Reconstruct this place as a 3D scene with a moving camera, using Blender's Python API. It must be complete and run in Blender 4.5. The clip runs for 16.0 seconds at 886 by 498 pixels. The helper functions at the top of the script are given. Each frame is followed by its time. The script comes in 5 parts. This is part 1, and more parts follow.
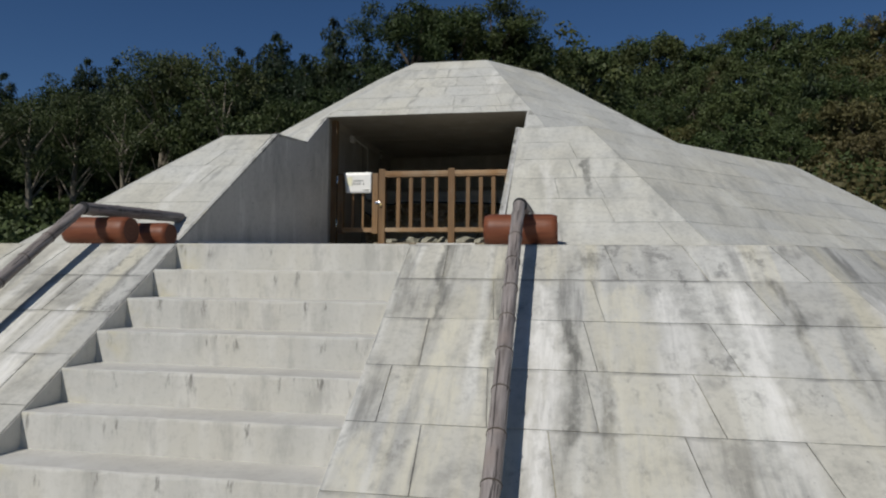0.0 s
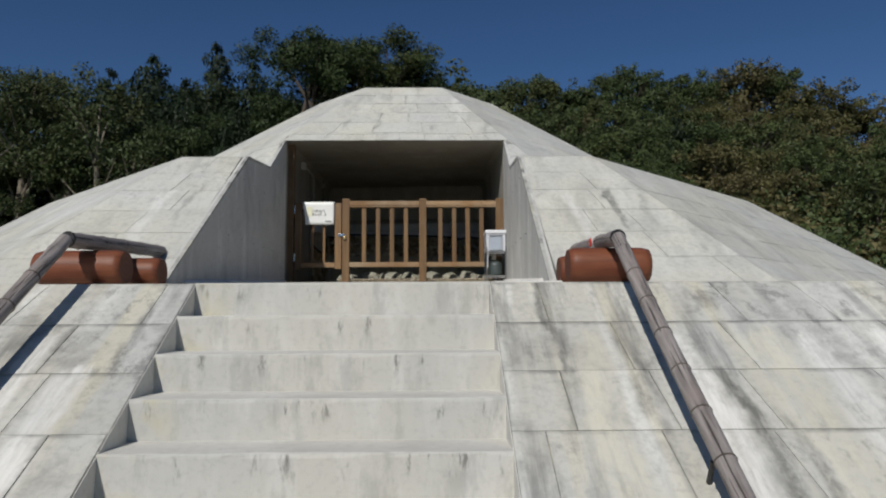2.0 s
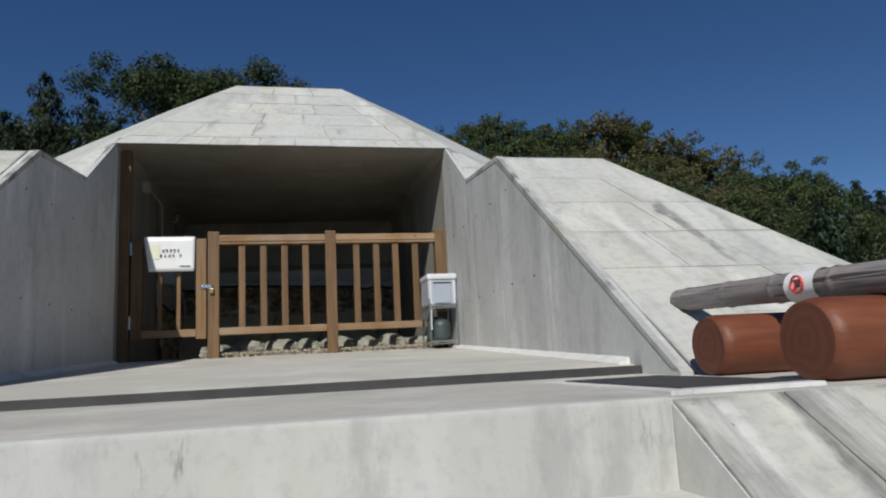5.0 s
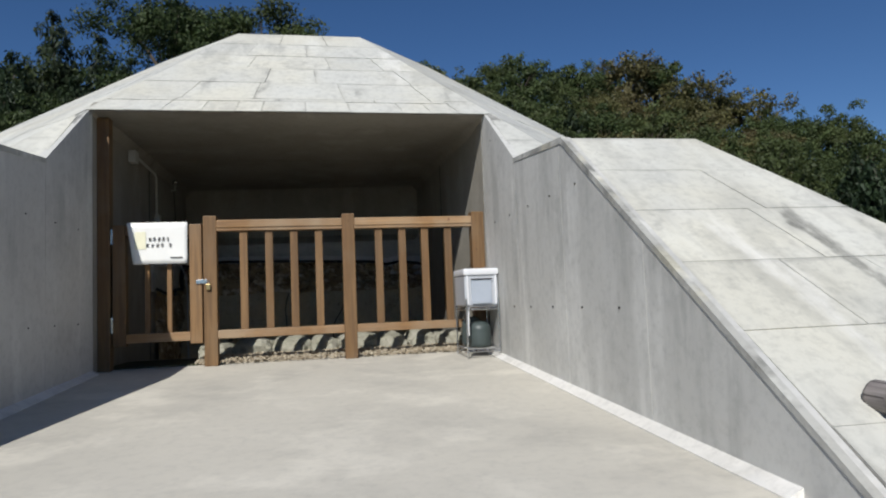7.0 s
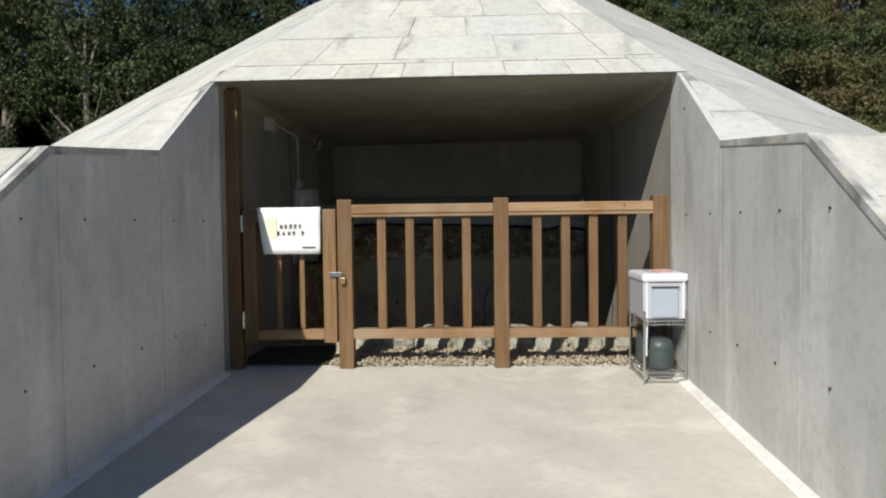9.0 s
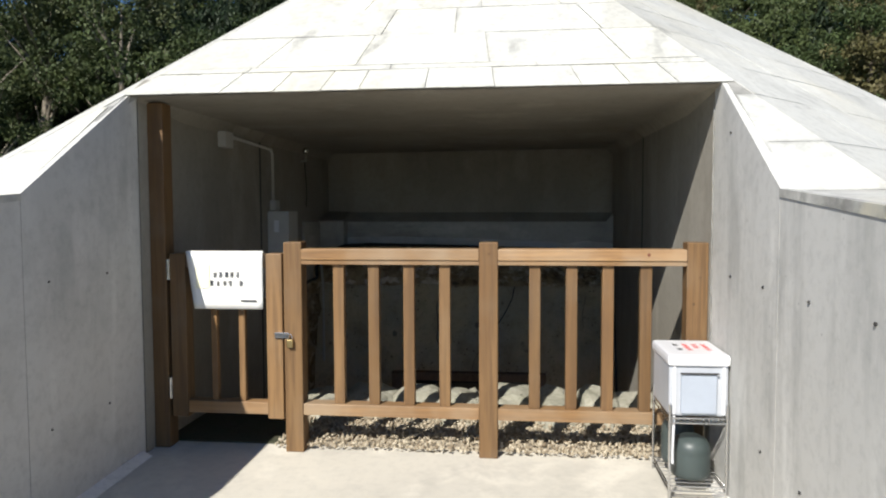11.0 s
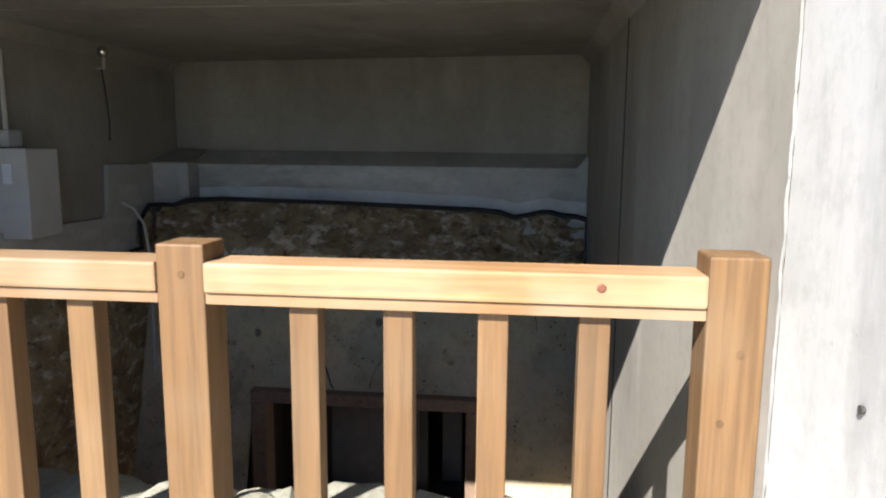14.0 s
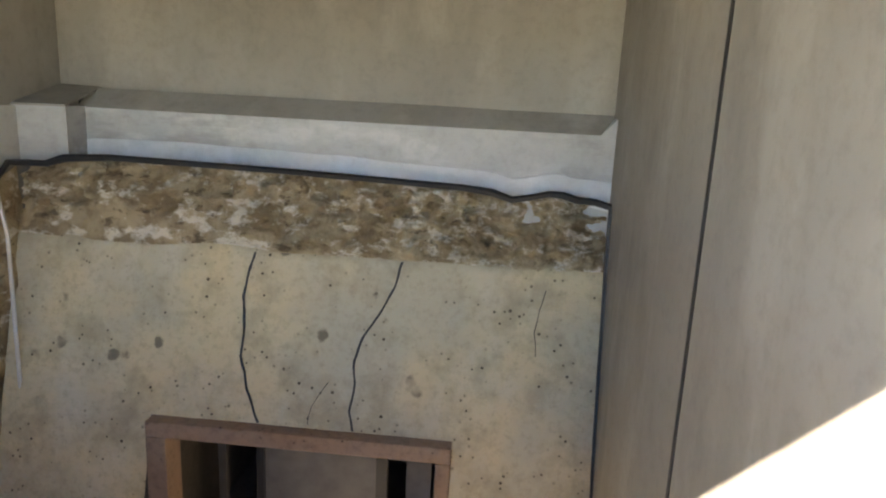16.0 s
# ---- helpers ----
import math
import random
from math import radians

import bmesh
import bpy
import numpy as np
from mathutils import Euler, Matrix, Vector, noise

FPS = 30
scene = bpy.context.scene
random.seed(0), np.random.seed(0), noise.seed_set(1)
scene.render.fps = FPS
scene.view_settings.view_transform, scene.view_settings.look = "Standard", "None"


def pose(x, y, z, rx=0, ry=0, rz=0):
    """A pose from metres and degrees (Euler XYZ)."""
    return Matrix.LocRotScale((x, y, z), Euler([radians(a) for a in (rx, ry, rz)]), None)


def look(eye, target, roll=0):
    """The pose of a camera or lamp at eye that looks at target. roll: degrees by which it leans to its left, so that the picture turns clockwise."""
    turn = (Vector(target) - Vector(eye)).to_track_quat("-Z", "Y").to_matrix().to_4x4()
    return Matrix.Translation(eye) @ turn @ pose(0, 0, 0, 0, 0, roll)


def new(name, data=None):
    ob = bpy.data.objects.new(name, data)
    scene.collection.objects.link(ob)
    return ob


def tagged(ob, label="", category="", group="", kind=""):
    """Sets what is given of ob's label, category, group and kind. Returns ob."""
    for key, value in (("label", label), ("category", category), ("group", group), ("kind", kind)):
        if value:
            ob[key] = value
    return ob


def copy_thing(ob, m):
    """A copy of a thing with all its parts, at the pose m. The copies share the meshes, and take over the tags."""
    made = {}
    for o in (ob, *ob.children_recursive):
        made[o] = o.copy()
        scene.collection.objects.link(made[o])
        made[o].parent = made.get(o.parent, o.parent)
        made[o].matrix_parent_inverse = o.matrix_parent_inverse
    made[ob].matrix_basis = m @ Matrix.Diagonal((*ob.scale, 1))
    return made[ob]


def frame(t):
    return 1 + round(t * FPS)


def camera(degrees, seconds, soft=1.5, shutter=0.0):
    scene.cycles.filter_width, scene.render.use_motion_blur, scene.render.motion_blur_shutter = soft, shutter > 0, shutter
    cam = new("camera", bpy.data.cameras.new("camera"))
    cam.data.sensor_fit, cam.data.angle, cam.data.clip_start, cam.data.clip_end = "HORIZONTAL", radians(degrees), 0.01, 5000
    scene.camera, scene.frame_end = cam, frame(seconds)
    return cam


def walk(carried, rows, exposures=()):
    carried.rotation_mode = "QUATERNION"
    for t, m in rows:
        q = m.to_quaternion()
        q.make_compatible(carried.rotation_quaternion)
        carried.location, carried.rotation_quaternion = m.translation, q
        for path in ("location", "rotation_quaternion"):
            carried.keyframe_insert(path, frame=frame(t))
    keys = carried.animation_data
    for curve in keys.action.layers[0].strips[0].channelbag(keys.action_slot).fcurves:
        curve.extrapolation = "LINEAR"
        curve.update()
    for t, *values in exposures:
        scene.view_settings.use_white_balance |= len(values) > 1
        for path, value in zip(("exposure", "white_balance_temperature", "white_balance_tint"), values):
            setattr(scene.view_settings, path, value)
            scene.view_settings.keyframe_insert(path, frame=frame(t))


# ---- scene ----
cam = camera(65.5, 16.0, soft=2.1)
PATH = [
    (0, (1.6, -9.548, -0.431), (1.257, -7.579, -0.352), 0.6),
    (0.5, (1.259, -9.409, -0.401), (0.964, -7.432, -0.336), 0.8),
    (1, (0.862, -9.35, -0.401), (0.71, -7.358, -0.318), 0.7),
    (1.5, (0.526, -9.162, -0.392), (0.464, -7.166, -0.286), -0.2),
    (2, (0.181, -9.002, -0.378), (0.21, -7.01, -0.2), -0.3),
    (2.5, (0.047, -8.712, -0.373), (0.221, -6.729, -0.186), -0.5),
    (3, (-0.134, -8.334, -0.36), (0.14, -6.365, -0.14), -0.7),
    (3.5, (-0.211, -7.908, -0.346), (0.172, -5.958, -0.117), -0.8),
    (4, (-0.21, -7.331, -0.315), (0.199, -5.385, -0.097), -1.9),
    (4.5, (-0.315, -6.785, -0.264), (0.135, -4.849, -0.044), -2.1),
    (5, (-0.293, -6.212, -0.093), (0.135, -4.283, 0.219), -2.9),
    (7.5, (-0.185, -5.085, 0.567), (0.15, -3.115, 0.655), -1.9),
    (8, (-0.072, -4.837, 0.738), (0.123, -2.847, 0.769), -2.1),
    (8.5, (-0.175, -4.625, 0.832), (-0.159, -2.625, 0.799), -1.3),
    (11, (0.185, -3.44, 1.257), (-0.026, -1.455, 1.147), -0.2),
    (11.5, (0.277, -3.112, 1.241), (-0.059, -1.144, 1.132), -0.5),
    (12, (0.342, -2.761, 1.251), (-0.024, -0.8, 1.101), -0.5),
    (12.5, (0.552, -2.397, 1.274), (0.223, -0.431, 1.109), -0.3),
    (13, (0.6, -1.972, 1.27), (0.336, 0.001, 1.078), -0.0),
    (13.5, (0.711, -1.58, 1.288), (0.441, 0.387, 1.047), -0.0),
    (14, (0.688, -1.214, 1.286), (0.461, 0.751, 0.989), 0.4),
    (14.5, (0.683, -0.91, 1.301), (0.498, 1.049, 0.943), -0.3),
    (15, (0.697, -0.597, 1.316), (0.403, 1.351, 0.971), -0.7),
    (15.5, (0.623, -0.313, 1.352), (0.443, 1.638, 0.95), 0.5),
    (16, (0.614, -0.063, 1.317), (0.442, 1.878, 0.867), 2.7),
]
EXPOSURES = [(0.0, -0.41, 6550, 10), (3.5, -0.21, 6400, 10), (5.0, -0.16, 6300, 10), (7.5, 0.2, 6450, 10), (8.5, 0.3, 6650, 10), (11.0, 0.75, 6600, 10), (12.0, 1.46, 6450, 12), (13.0, 1.68, 6350, 12), (14.5, 1.95, 6450, 13), (15.0, 2.15, 6350, 14), (15.5, 3.12, 7020, 13), (16.0, 4.2, 7800, 15)]
walk(cam, [(t, look(eye, target, roll)) for t, eye, target, roll in PATH], EXPOSURES)

# ---- light: a high autumn sun behind the walker's left shoulder, and a clear sky ----
TO_SUN = Vector((-0.465, -1.10, 1.0)).normalized()
world = bpy.data.worlds.new("sky")
scene.world = world
world.use_nodes = True
wn = world.node_tree.nodes
sky = wn.new("ShaderNodeTexSky")
sky.sky_type = "NISHITA"
sky.sun_disc = False
sky.sun_elevation = math.asin(TO_SUN.z)
sky.sun_rotation = math.atan2(TO_SUN.x, TO_SUN.y)
sky.altitude, sky.air_density, sky.dust_density, sky.ozone_density = 2500, 1.0, 0.0, 3.2
wn["Background"].inputs["Strength"].default_value = 0.067
deep = wn.new("ShaderNodeHueSaturation")
deep.inputs["Hue"].default_value, deep.inputs["Saturation"].default_value = 0.504, 1.17
world.node_tree.links.new(sky.outputs["Color"], deep.inputs["Color"])
world.node_tree.links.new(deep.outputs["Color"], wn["Background"].inputs["Color"])
sun = new("sun", bpy.data.lights.new("sun", "SUN"))
sun.data.energy, sun.data.angle, sun.data.color = 4.2, radians(0.53), (1.0, 0.965, 0.91)
sun.matrix_world = look(TO_SUN * 60, (0, 0, 0))


# ---- materials ----
class Mat:
    """A node material in the making: position, noise, mixing and bump in short calls."""

    def __init__(self, name, rough=0.8, metal=0.0, spec=0.5, local=False):
        self.m = bpy.data.materials.new(name)
        self.m.use_nodes = True
        self.t = self.m.node_tree
        self.b = self.t.nodes["Principled BSDF"]
        self.b.inputs["Roughness"].default_value = rough
        self.b.inputs["Metallic"].default_value = metal
        self.b.inputs["Specular IOR Level"].default_value = spec
        if local:
            self.pos = self.t.nodes.new("ShaderNodeTexCoord").outputs["Object"]
        else:
            self.pos = self.t.nodes.new("ShaderNodeNewGeometry").outputs["Position"]

    def node(self, kind, **inputs):
        n = self.t.nodes.new(kind)
        for k, v in inputs.items():
            self.put(n.inputs[k], v)
        return n

    def put(self, socket, v):
        if isinstance(v, bpy.types.NodeSocket):
            self.t.links.new(v, socket)
        elif isinstance(v, tuple) and len(v) == 3 and socket.type == "RGBA":
            socket.default_value = (*v, 1)
        else:
            socket.default_value = v

    def scaled(self, s):
        n = self.node("ShaderNodeMapping", Vector=self.pos)
        n.inputs["Scale"].default_value = s
        return n.outputs["Vector"]

    def noise(self, scale, stretch=None, detail=4.0, rough=0.55):
        n = self.node("ShaderNodeTexNoise", Vector=self.scaled(stretch) if stretch else self.pos)
        n.inputs["Scale"].default_value, n.inputs["Detail"].default_value, n.inputs["Roughness"].default_value = scale, detail, rough
        return n.outputs["Fac"]

    def cells(self, scale, stretch=None):
        n = self.node("ShaderNodeTexVoronoi", Vector=self.scaled(stretch) if stretch else self.pos)
        n.inputs["Scale"].default_value = scale
        return n.outputs["Distance"]

    def span(self, value, lo, hi, a=0.0, b=1.0):
        n = self.node("ShaderNodeMapRange", Value=value)
        for k, v in (("From Min", lo), ("From Max", hi), ("To Min", a), ("To Max", b)):
            n.inputs[k].default_value = v
        return n.outputs["Result"]

    def times(self, a, b):
        n = self.node("ShaderNodeMath")
        n.operation = "MULTIPLY"
        self.put(n.inputs[0], a), self.put(n.inputs[1], b)
        return n.outputs[0]

    def mix(self, fac, a, b):
        n = self.t.nodes.new("ShaderNodeMix")
        n.data_type = "RGBA"
        self.put(n.inputs[0], fac), self.put(n.inputs[6], a), self.put(n.inputs[7], b)
        return n.outputs[2]

    def random(self):
        return self.t.nodes.new("ShaderNodeObjectInfo").outputs["Random"]

    def island(self):
        return self.t.nodes.new("ShaderNodeNewGeometry").outputs["Random Per Island"]

    def hue(self, colour, value, sat=1.0):
        n = self.node("ShaderNodeHueSaturation", Color=colour, Value=value)
        n.inputs["Saturation"].default_value = sat
        return n.outputs["Color"]

    def axis(self, i, generated=False):
        """One coordinate: of the world, or of the object's own box from 0 to 1."""
        src = self.t.nodes.new("ShaderNodeTexCoord").outputs["Generated"] if generated else self.pos
        return self.node("ShaderNodeSeparateXYZ", Vector=src).outputs[i]

    def sum(self, a, b, how="ADD"):
        n = self.node("ShaderNodeMath")
        n.operation = how
        self.put(n.inputs[0], a), self.put(n.inputs[1], b)
        return n.outputs[0]

    def soft(self, value, lo, hi):
        n = self.node("ShaderNodeMapRange", Value=value)
        n.interpolation_type = "SMOOTHSTEP"
        n.inputs["From Min"].default_value, n.inputs["From Max"].default_value = lo, hi
        return n.outputs["Result"]

    def done(self, colour, bump=None, strength=0.3, depth=0.01):
        self.put(self.b.inputs["Base Color"], colour)
        if bump is not None:
            n = self.node("ShaderNodeBump", Height=bump)
            n.inputs["Strength"].default_value, n.inputs["Distance"].default_value = strength, depth
            self.t.links.new(n.outputs["Normal"], self.b.inputs["Normal"])
        return self.m


RUNS = [  # stains that water left on the lower slope: x, half width, where it starts down the slope, length, colour, strength
    (1.52, 0.10, 0.46, 3.0, "lime", 0.95), (0.98, 0.11, 0.52, 3.0, "ochre", 0.85), (1.96, 0.17, 0.45, 3.0, "ochre", 0.8), (2.20, 0.12, 0.50, 2.0, "lime", 0.6),
    (2.62, 0.07, 0.45, 2.2, "lime", 0.85), (0.68, 0.08, 1.70, 1.5, "ochre", 0.8), (0.82, 0.035, -0.1, 1.6, "algae", 0.75), (1.66, 0.05, 0.75, 1.6, "algae", 0.85),
    (1.20, 0.07, 0.80, 0.55, "algae", 0.7), (0.58, 0.04, 0.0, 0.7, "algae", 0.35), (1.83, 0.05, 1.15, 1.0, "algae", 0.6), (2.85, 0.05, 0.35, 1.2, "algae", 0.7),
    (3.4, 0.14, 0.40, 2.5, "lime", 0.7), (3.1, 0.09, 0.7, 2.0, "algae", 0.5), (-1.60, 0.10, 0.80, 1.8, "lime", 0.85), (-1.86, 0.08, 0.45, 1.8, "lime", 0.7),
    (-1.45, 0.05, 0.15, 0.9, "algae", 0.55), (-2.35, 0.12, 0.5, 2.2, "ochre", 0.7), (-2.7, 0.10, 0.4, 2.2, "lime", 0.8), (1.75, 0.10, 0.05, 0.3, "algae", 0.5),
]
UPPER_RUNS = [  # the same on the slopes above
    (1.83, 0.035, -2.72, 1.1, "algae", 0.8), (2.12, 0.05, -2.9, 1.2, "algae", 0.35), (1.45, 0.06, -2.6, 1.4, "lime", 0.5), (0.93, 0.07, -6.5, 0.75, "algae", 0.55), (-0.62, 0.05, -6.3, 0.5, "algae", 0.45),
    (-0.98, 0.06, -6.4, 0.6, "algae", 0.4), (0.18, 0.05, -6.2, 0.4, "algae", 0.4), (-2.05, 0.04, -2.9, 1.2, "algae", 0.45), (-2.3, 0.07, -2.7, 1.4, "lime", 0.5), (0.55, 0.10, -7.4, 1.5, "lime", 0.5),
]
RUN_COLOURS = {"lime": (0.74, 0.73, 0.69), "ochre": (0.58, 0.555, 0.45), "algae": (0.11, 0.11, 0.10)}


def run_stains(m, c, table):
    """Long stains down the lower slope, wavering in width and fraying at both ends."""
    x = m.sum(m.axis(0), m.span(m.noise(3.0, (1, 0.6, 0.6), 5), 0.3, 0.7, -0.07, 0.07))
    down = m.sum(m.times(m.sum(-4.78, m.axis(1), "SUBTRACT"), 1.199), m.span(m.noise(9.0, (1.6, 0.5, 0.5), 3), 0.3, 0.7, -0.10, 0.10))
    fray = m.span(m.noise(5.0, (5.0, 0.5, 0.5), 6, 0.65), 0.34, 0.56, 0.4, 1.0)
    fray = m.times(fray, m.span(m.noise(13.0, (1.0, 0.5, 0.5), 8, 0.7), 0.36, 0.54, 0.35, 1.0))
    for at, half, start, length, colour, strength in table:
        off = m.sum(x, at, "SUBTRACT")
        near = m.soft(m.sum(m.times(off, off), 0.5, "POWER"), half * 1.15, half * 0.25)
        along = m.times(m.soft(down, start, start + 0.12), m.soft(down, start + length, start + length * 0.45))
        c = m.mix(m.times(m.times(m.times(near, along), fray), strength), c, RUN_COLOURS[colour])
    return c


def joint_grime(m, c, dark, amount):
    """Dirt that clings in patches to the edges of each slab."""
    edge = None
    for i in (0, 2):
        g = m.axis(i, True)
        rim = m.sum(m.soft(g, 0.055, 0.0), m.soft(g, 0.93, 1.0), "MAXIMUM")
        edge = rim if edge is None else m.sum(edge, rim, "MAXIMUM")
    patch = m.span(m.noise(2.2, detail=6, rough=0.65), 0.46, 0.62)
    return m.mix(m.times(m.times(edge, patch), amount), c, dark)


def concrete(name, light, tint, dark, streak, stain=0.55, pits=True, per_piece=0.0, relief=0.25, grime=0.0, runs=()):
    """Weathered concrete: broad tint patches, long streaks the way water runs, dark stains, fine pits."""
    m = Mat(name, rough=0.86, spec=0.3)
    c = m.mix(m.span(m.noise(0.9, detail=3), 0.4, 0.6), light, tint)
    c = m.mix(m.times(m.span(m.noise(2.3, streak, 5), 0.53, 0.64), stain), c, tuple(min(0.8, v * 1.4) for v in light))
    if stain > 0.6:
        c = m.mix(m.times(m.span(m.noise(1.5, tuple(v * 1.1 for v in streak), 4), 0.54, 0.63), 0.42), c, (0.60, 0.55, 0.38))
    dirt = m.times(m.span(m.noise(3.1, streak, 6, 0.65), 0.49, 0.62), m.span(m.noise(0.8, detail=5), 0.44, 0.58))
    c = m.mix(m.times(dirt, stain), c, dark)
    c = m.mix(m.times(m.span(m.noise(2.6, detail=8, rough=0.65), 0.54, 0.66), stain * 0.55), c, dark)
    c = m.mix(m.times(m.span(m.noise(22, detail=8, rough=0.7), 0.48, 0.66), 0.24), c, dark)
    if pits:
        c = m.mix(m.times(m.span(m.cells(16), 0.09, 0.04), m.span(m.noise(3), 0.5, 0.65)), c, dark)
    if runs:
        blot = m.times(m.span(m.noise(7.0, (1.3, 0.8, 0.8), 9, 0.72), 0.53, 0.63), m.span(m.noise(1.4, detail=3), 0.42, 0.6))
        c = m.mix(m.times(blot, 0.55 * stain / 0.62), c, dark)
        c = run_stains(m, c, runs)
    if grime:
        c = joint_grime(m, c, dark, grime)
    if per_piece:
        c = m.hue(c, m.span(m.random(), 0, 1, 1 - per_piece, 1 + per_piece * 0.6))
    grain = m.noise(60, detail=6, rough=0.7)
    return m.done(c, grain, relief, 0.006)


SLOPE = concrete("weathered_slab_concrete", (0.49, 0.488, 0.455), (0.505, 0.49, 0.425), (0.12, 0.12, 0.115), (1.9, 0.17, 0.17), 0.62, True, 0.13, 0.25, 0.75, RUNS)
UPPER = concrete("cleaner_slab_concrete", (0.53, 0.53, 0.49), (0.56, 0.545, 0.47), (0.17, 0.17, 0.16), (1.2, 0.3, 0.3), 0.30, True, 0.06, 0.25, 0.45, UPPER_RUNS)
JOINT = concrete("joint_mortar", (0.24, 0.24, 0.225), (0.28, 0.275, 0.25), (0.10, 0.10, 0.09), (1, 1, 1))
PALE_JOINT = concrete("filled_joint_mortar", (0.33, 0.325, 0.30), (0.14, 0.14, 0.13), (0.05, 0.05, 0.045), (1, 1, 1), 0.8)
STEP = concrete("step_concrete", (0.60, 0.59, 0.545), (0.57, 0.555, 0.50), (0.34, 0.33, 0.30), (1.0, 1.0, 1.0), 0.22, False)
PAVE = concrete("platform_concrete", (0.56, 0.53, 0.455), (0.51, 0.485, 0.42), (0.34, 0.325, 0.29), (1, 1, 1), 0.35, False)
WALL = concrete("formed_concrete", (0.55, 0.545, 0.515), (0.50, 0.495, 0.465), (0.25, 0.25, 0.235), (1.4, 1.4, 0.25), 0.42, True, 0.03, 0.12)
# Darker than WALL: part of the porch's shade is put into this colour.
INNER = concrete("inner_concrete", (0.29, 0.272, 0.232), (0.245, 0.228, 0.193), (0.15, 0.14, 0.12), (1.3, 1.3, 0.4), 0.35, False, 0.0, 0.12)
BAND = concrete("pale_mortar_band", (0.42, 0.415, 0.385), (0.37, 0.365, 0.335), (0.20, 0.20, 0.18), (1.0, 1.0, 3.0), 0.45, False)
SKIM = concrete("white_skim_mortar", (0.56, 0.56, 0.54), (0.50, 0.50, 0.475), (0.32, 0.32, 0.30), (1, 1, 1), 0.35, False)
SLAB_EDGE = concrete("slab_edge_concrete", (0.44, 0.435, 0.40), (0.38, 0.375, 0.345), (0.13, 0.13, 0.12), (1.5, 1.5, 1.5), 0.75, True)
KERB = concrete("kerb_mortar", (0.74, 0.72, 0.67), (0.68, 0.665, 0.62), (0.26, 0.255, 0.23), (1, 1, 1), 0.3, False)


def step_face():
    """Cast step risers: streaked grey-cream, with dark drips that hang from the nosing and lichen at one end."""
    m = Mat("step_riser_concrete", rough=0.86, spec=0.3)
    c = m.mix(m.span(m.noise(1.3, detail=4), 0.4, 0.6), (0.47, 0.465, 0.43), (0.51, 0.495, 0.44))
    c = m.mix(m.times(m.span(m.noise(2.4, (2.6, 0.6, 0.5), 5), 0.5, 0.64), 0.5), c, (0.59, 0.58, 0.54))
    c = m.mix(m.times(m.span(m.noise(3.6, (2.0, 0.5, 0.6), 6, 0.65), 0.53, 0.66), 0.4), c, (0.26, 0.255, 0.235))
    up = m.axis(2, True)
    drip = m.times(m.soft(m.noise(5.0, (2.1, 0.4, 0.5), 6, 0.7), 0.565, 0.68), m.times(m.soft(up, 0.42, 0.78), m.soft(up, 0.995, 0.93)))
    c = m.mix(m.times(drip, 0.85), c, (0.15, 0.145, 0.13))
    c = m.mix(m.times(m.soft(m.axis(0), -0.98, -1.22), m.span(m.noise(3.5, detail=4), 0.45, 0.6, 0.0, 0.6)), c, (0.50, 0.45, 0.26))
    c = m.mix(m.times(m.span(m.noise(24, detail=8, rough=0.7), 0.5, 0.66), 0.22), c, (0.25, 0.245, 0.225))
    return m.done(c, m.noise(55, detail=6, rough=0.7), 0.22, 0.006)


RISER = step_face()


def timber(name, axis, pale=1.0, bleach=0.4):
    """Oiled cedar with grain along one axis."""
    m = Mat(name, rough=0.55, spec=0.35, local=True)
    along = tuple(1.2 if i == axis else 26.0 for i in range(3))
    broad = tuple(0.7 if i == axis else 9.0 for i in range(3))
    fine = m.noise(2.0, along, 6, 0.6)
    c = m.mix(m.span(m.noise(1.3, broad, 3), 0.3, 0.7), (0.28 * pale, 0.150 * pale, 0.060 * pale), (0.38 * pale, 0.225 * pale, 0.100 * pale))
    c = m.mix(m.times(m.span(fine, 0.43, 0.62), 0.7), c, (0.20 * pale, 0.115 * pale, 0.055 * pale))
    c = m.mix(m.times(m.span(m.noise(3.0, detail=3), 0.52 - 0.3 * max(0.0, bleach - 0.4), 0.68), bleach), c, (0.38 * pale, 0.285 * pale, 0.185 * pale))
    c = m.hue(c, m.span(m.random(), 0, 1, 0.84, 1.14))
    return m.done(c, fine, 0.18, 0.004)


WOOD_SLAT = timber("cedar_slat", 2, 0.52, 0.2)
# Dark cedar: wall shade put into gate post and stile; also knot plugs.
WOOD_DARK = timber("shade_and_knot_cedar", 2, 0.42)
WOOD_Z, WOOD_X = timber("cedar_upright", 2, 0.60, 0.3), timber("cedar_rail", 0, 0.88, 0.8)


def log_bark():
    m = Mat("stained_log", rough=0.5, spec=0.35, local=True)
    g = m.noise(2.0, (1.0, 14, 14), 6, 0.6)
    c = m.mix(m.span(m.noise(4, (0.8, 3, 3), 4), 0.35, 0.7), (0.14, 0.042, 0.020), (0.225, 0.078, 0.036))
    c = m.mix(m.times(m.span(g, 0.48, 0.7), 0.6), c, (0.09, 0.030, 0.015))
    return m.done(c, g, 0.5, 0.008)


def log_end():
    m = Mat("log_end_grain", rough=0.65, local=True)
    w = m.node("ShaderNodeTexWave", Vector=m.pos)
    w.wave_type, w.rings_direction = "RINGS", "X"
    w.inputs["Scale"].default_value, w.inputs["Distortion"].default_value = 9, 6.0
    c = m.mix(m.times(w.outputs["Fac"], 0.5), (0.15, 0.052, 0.026), (0.085, 0.030, 0.016))
    return m.done(c, m.noise(30), 0.2, 0.004)


LOG, LOG_END = log_bark(), log_end()


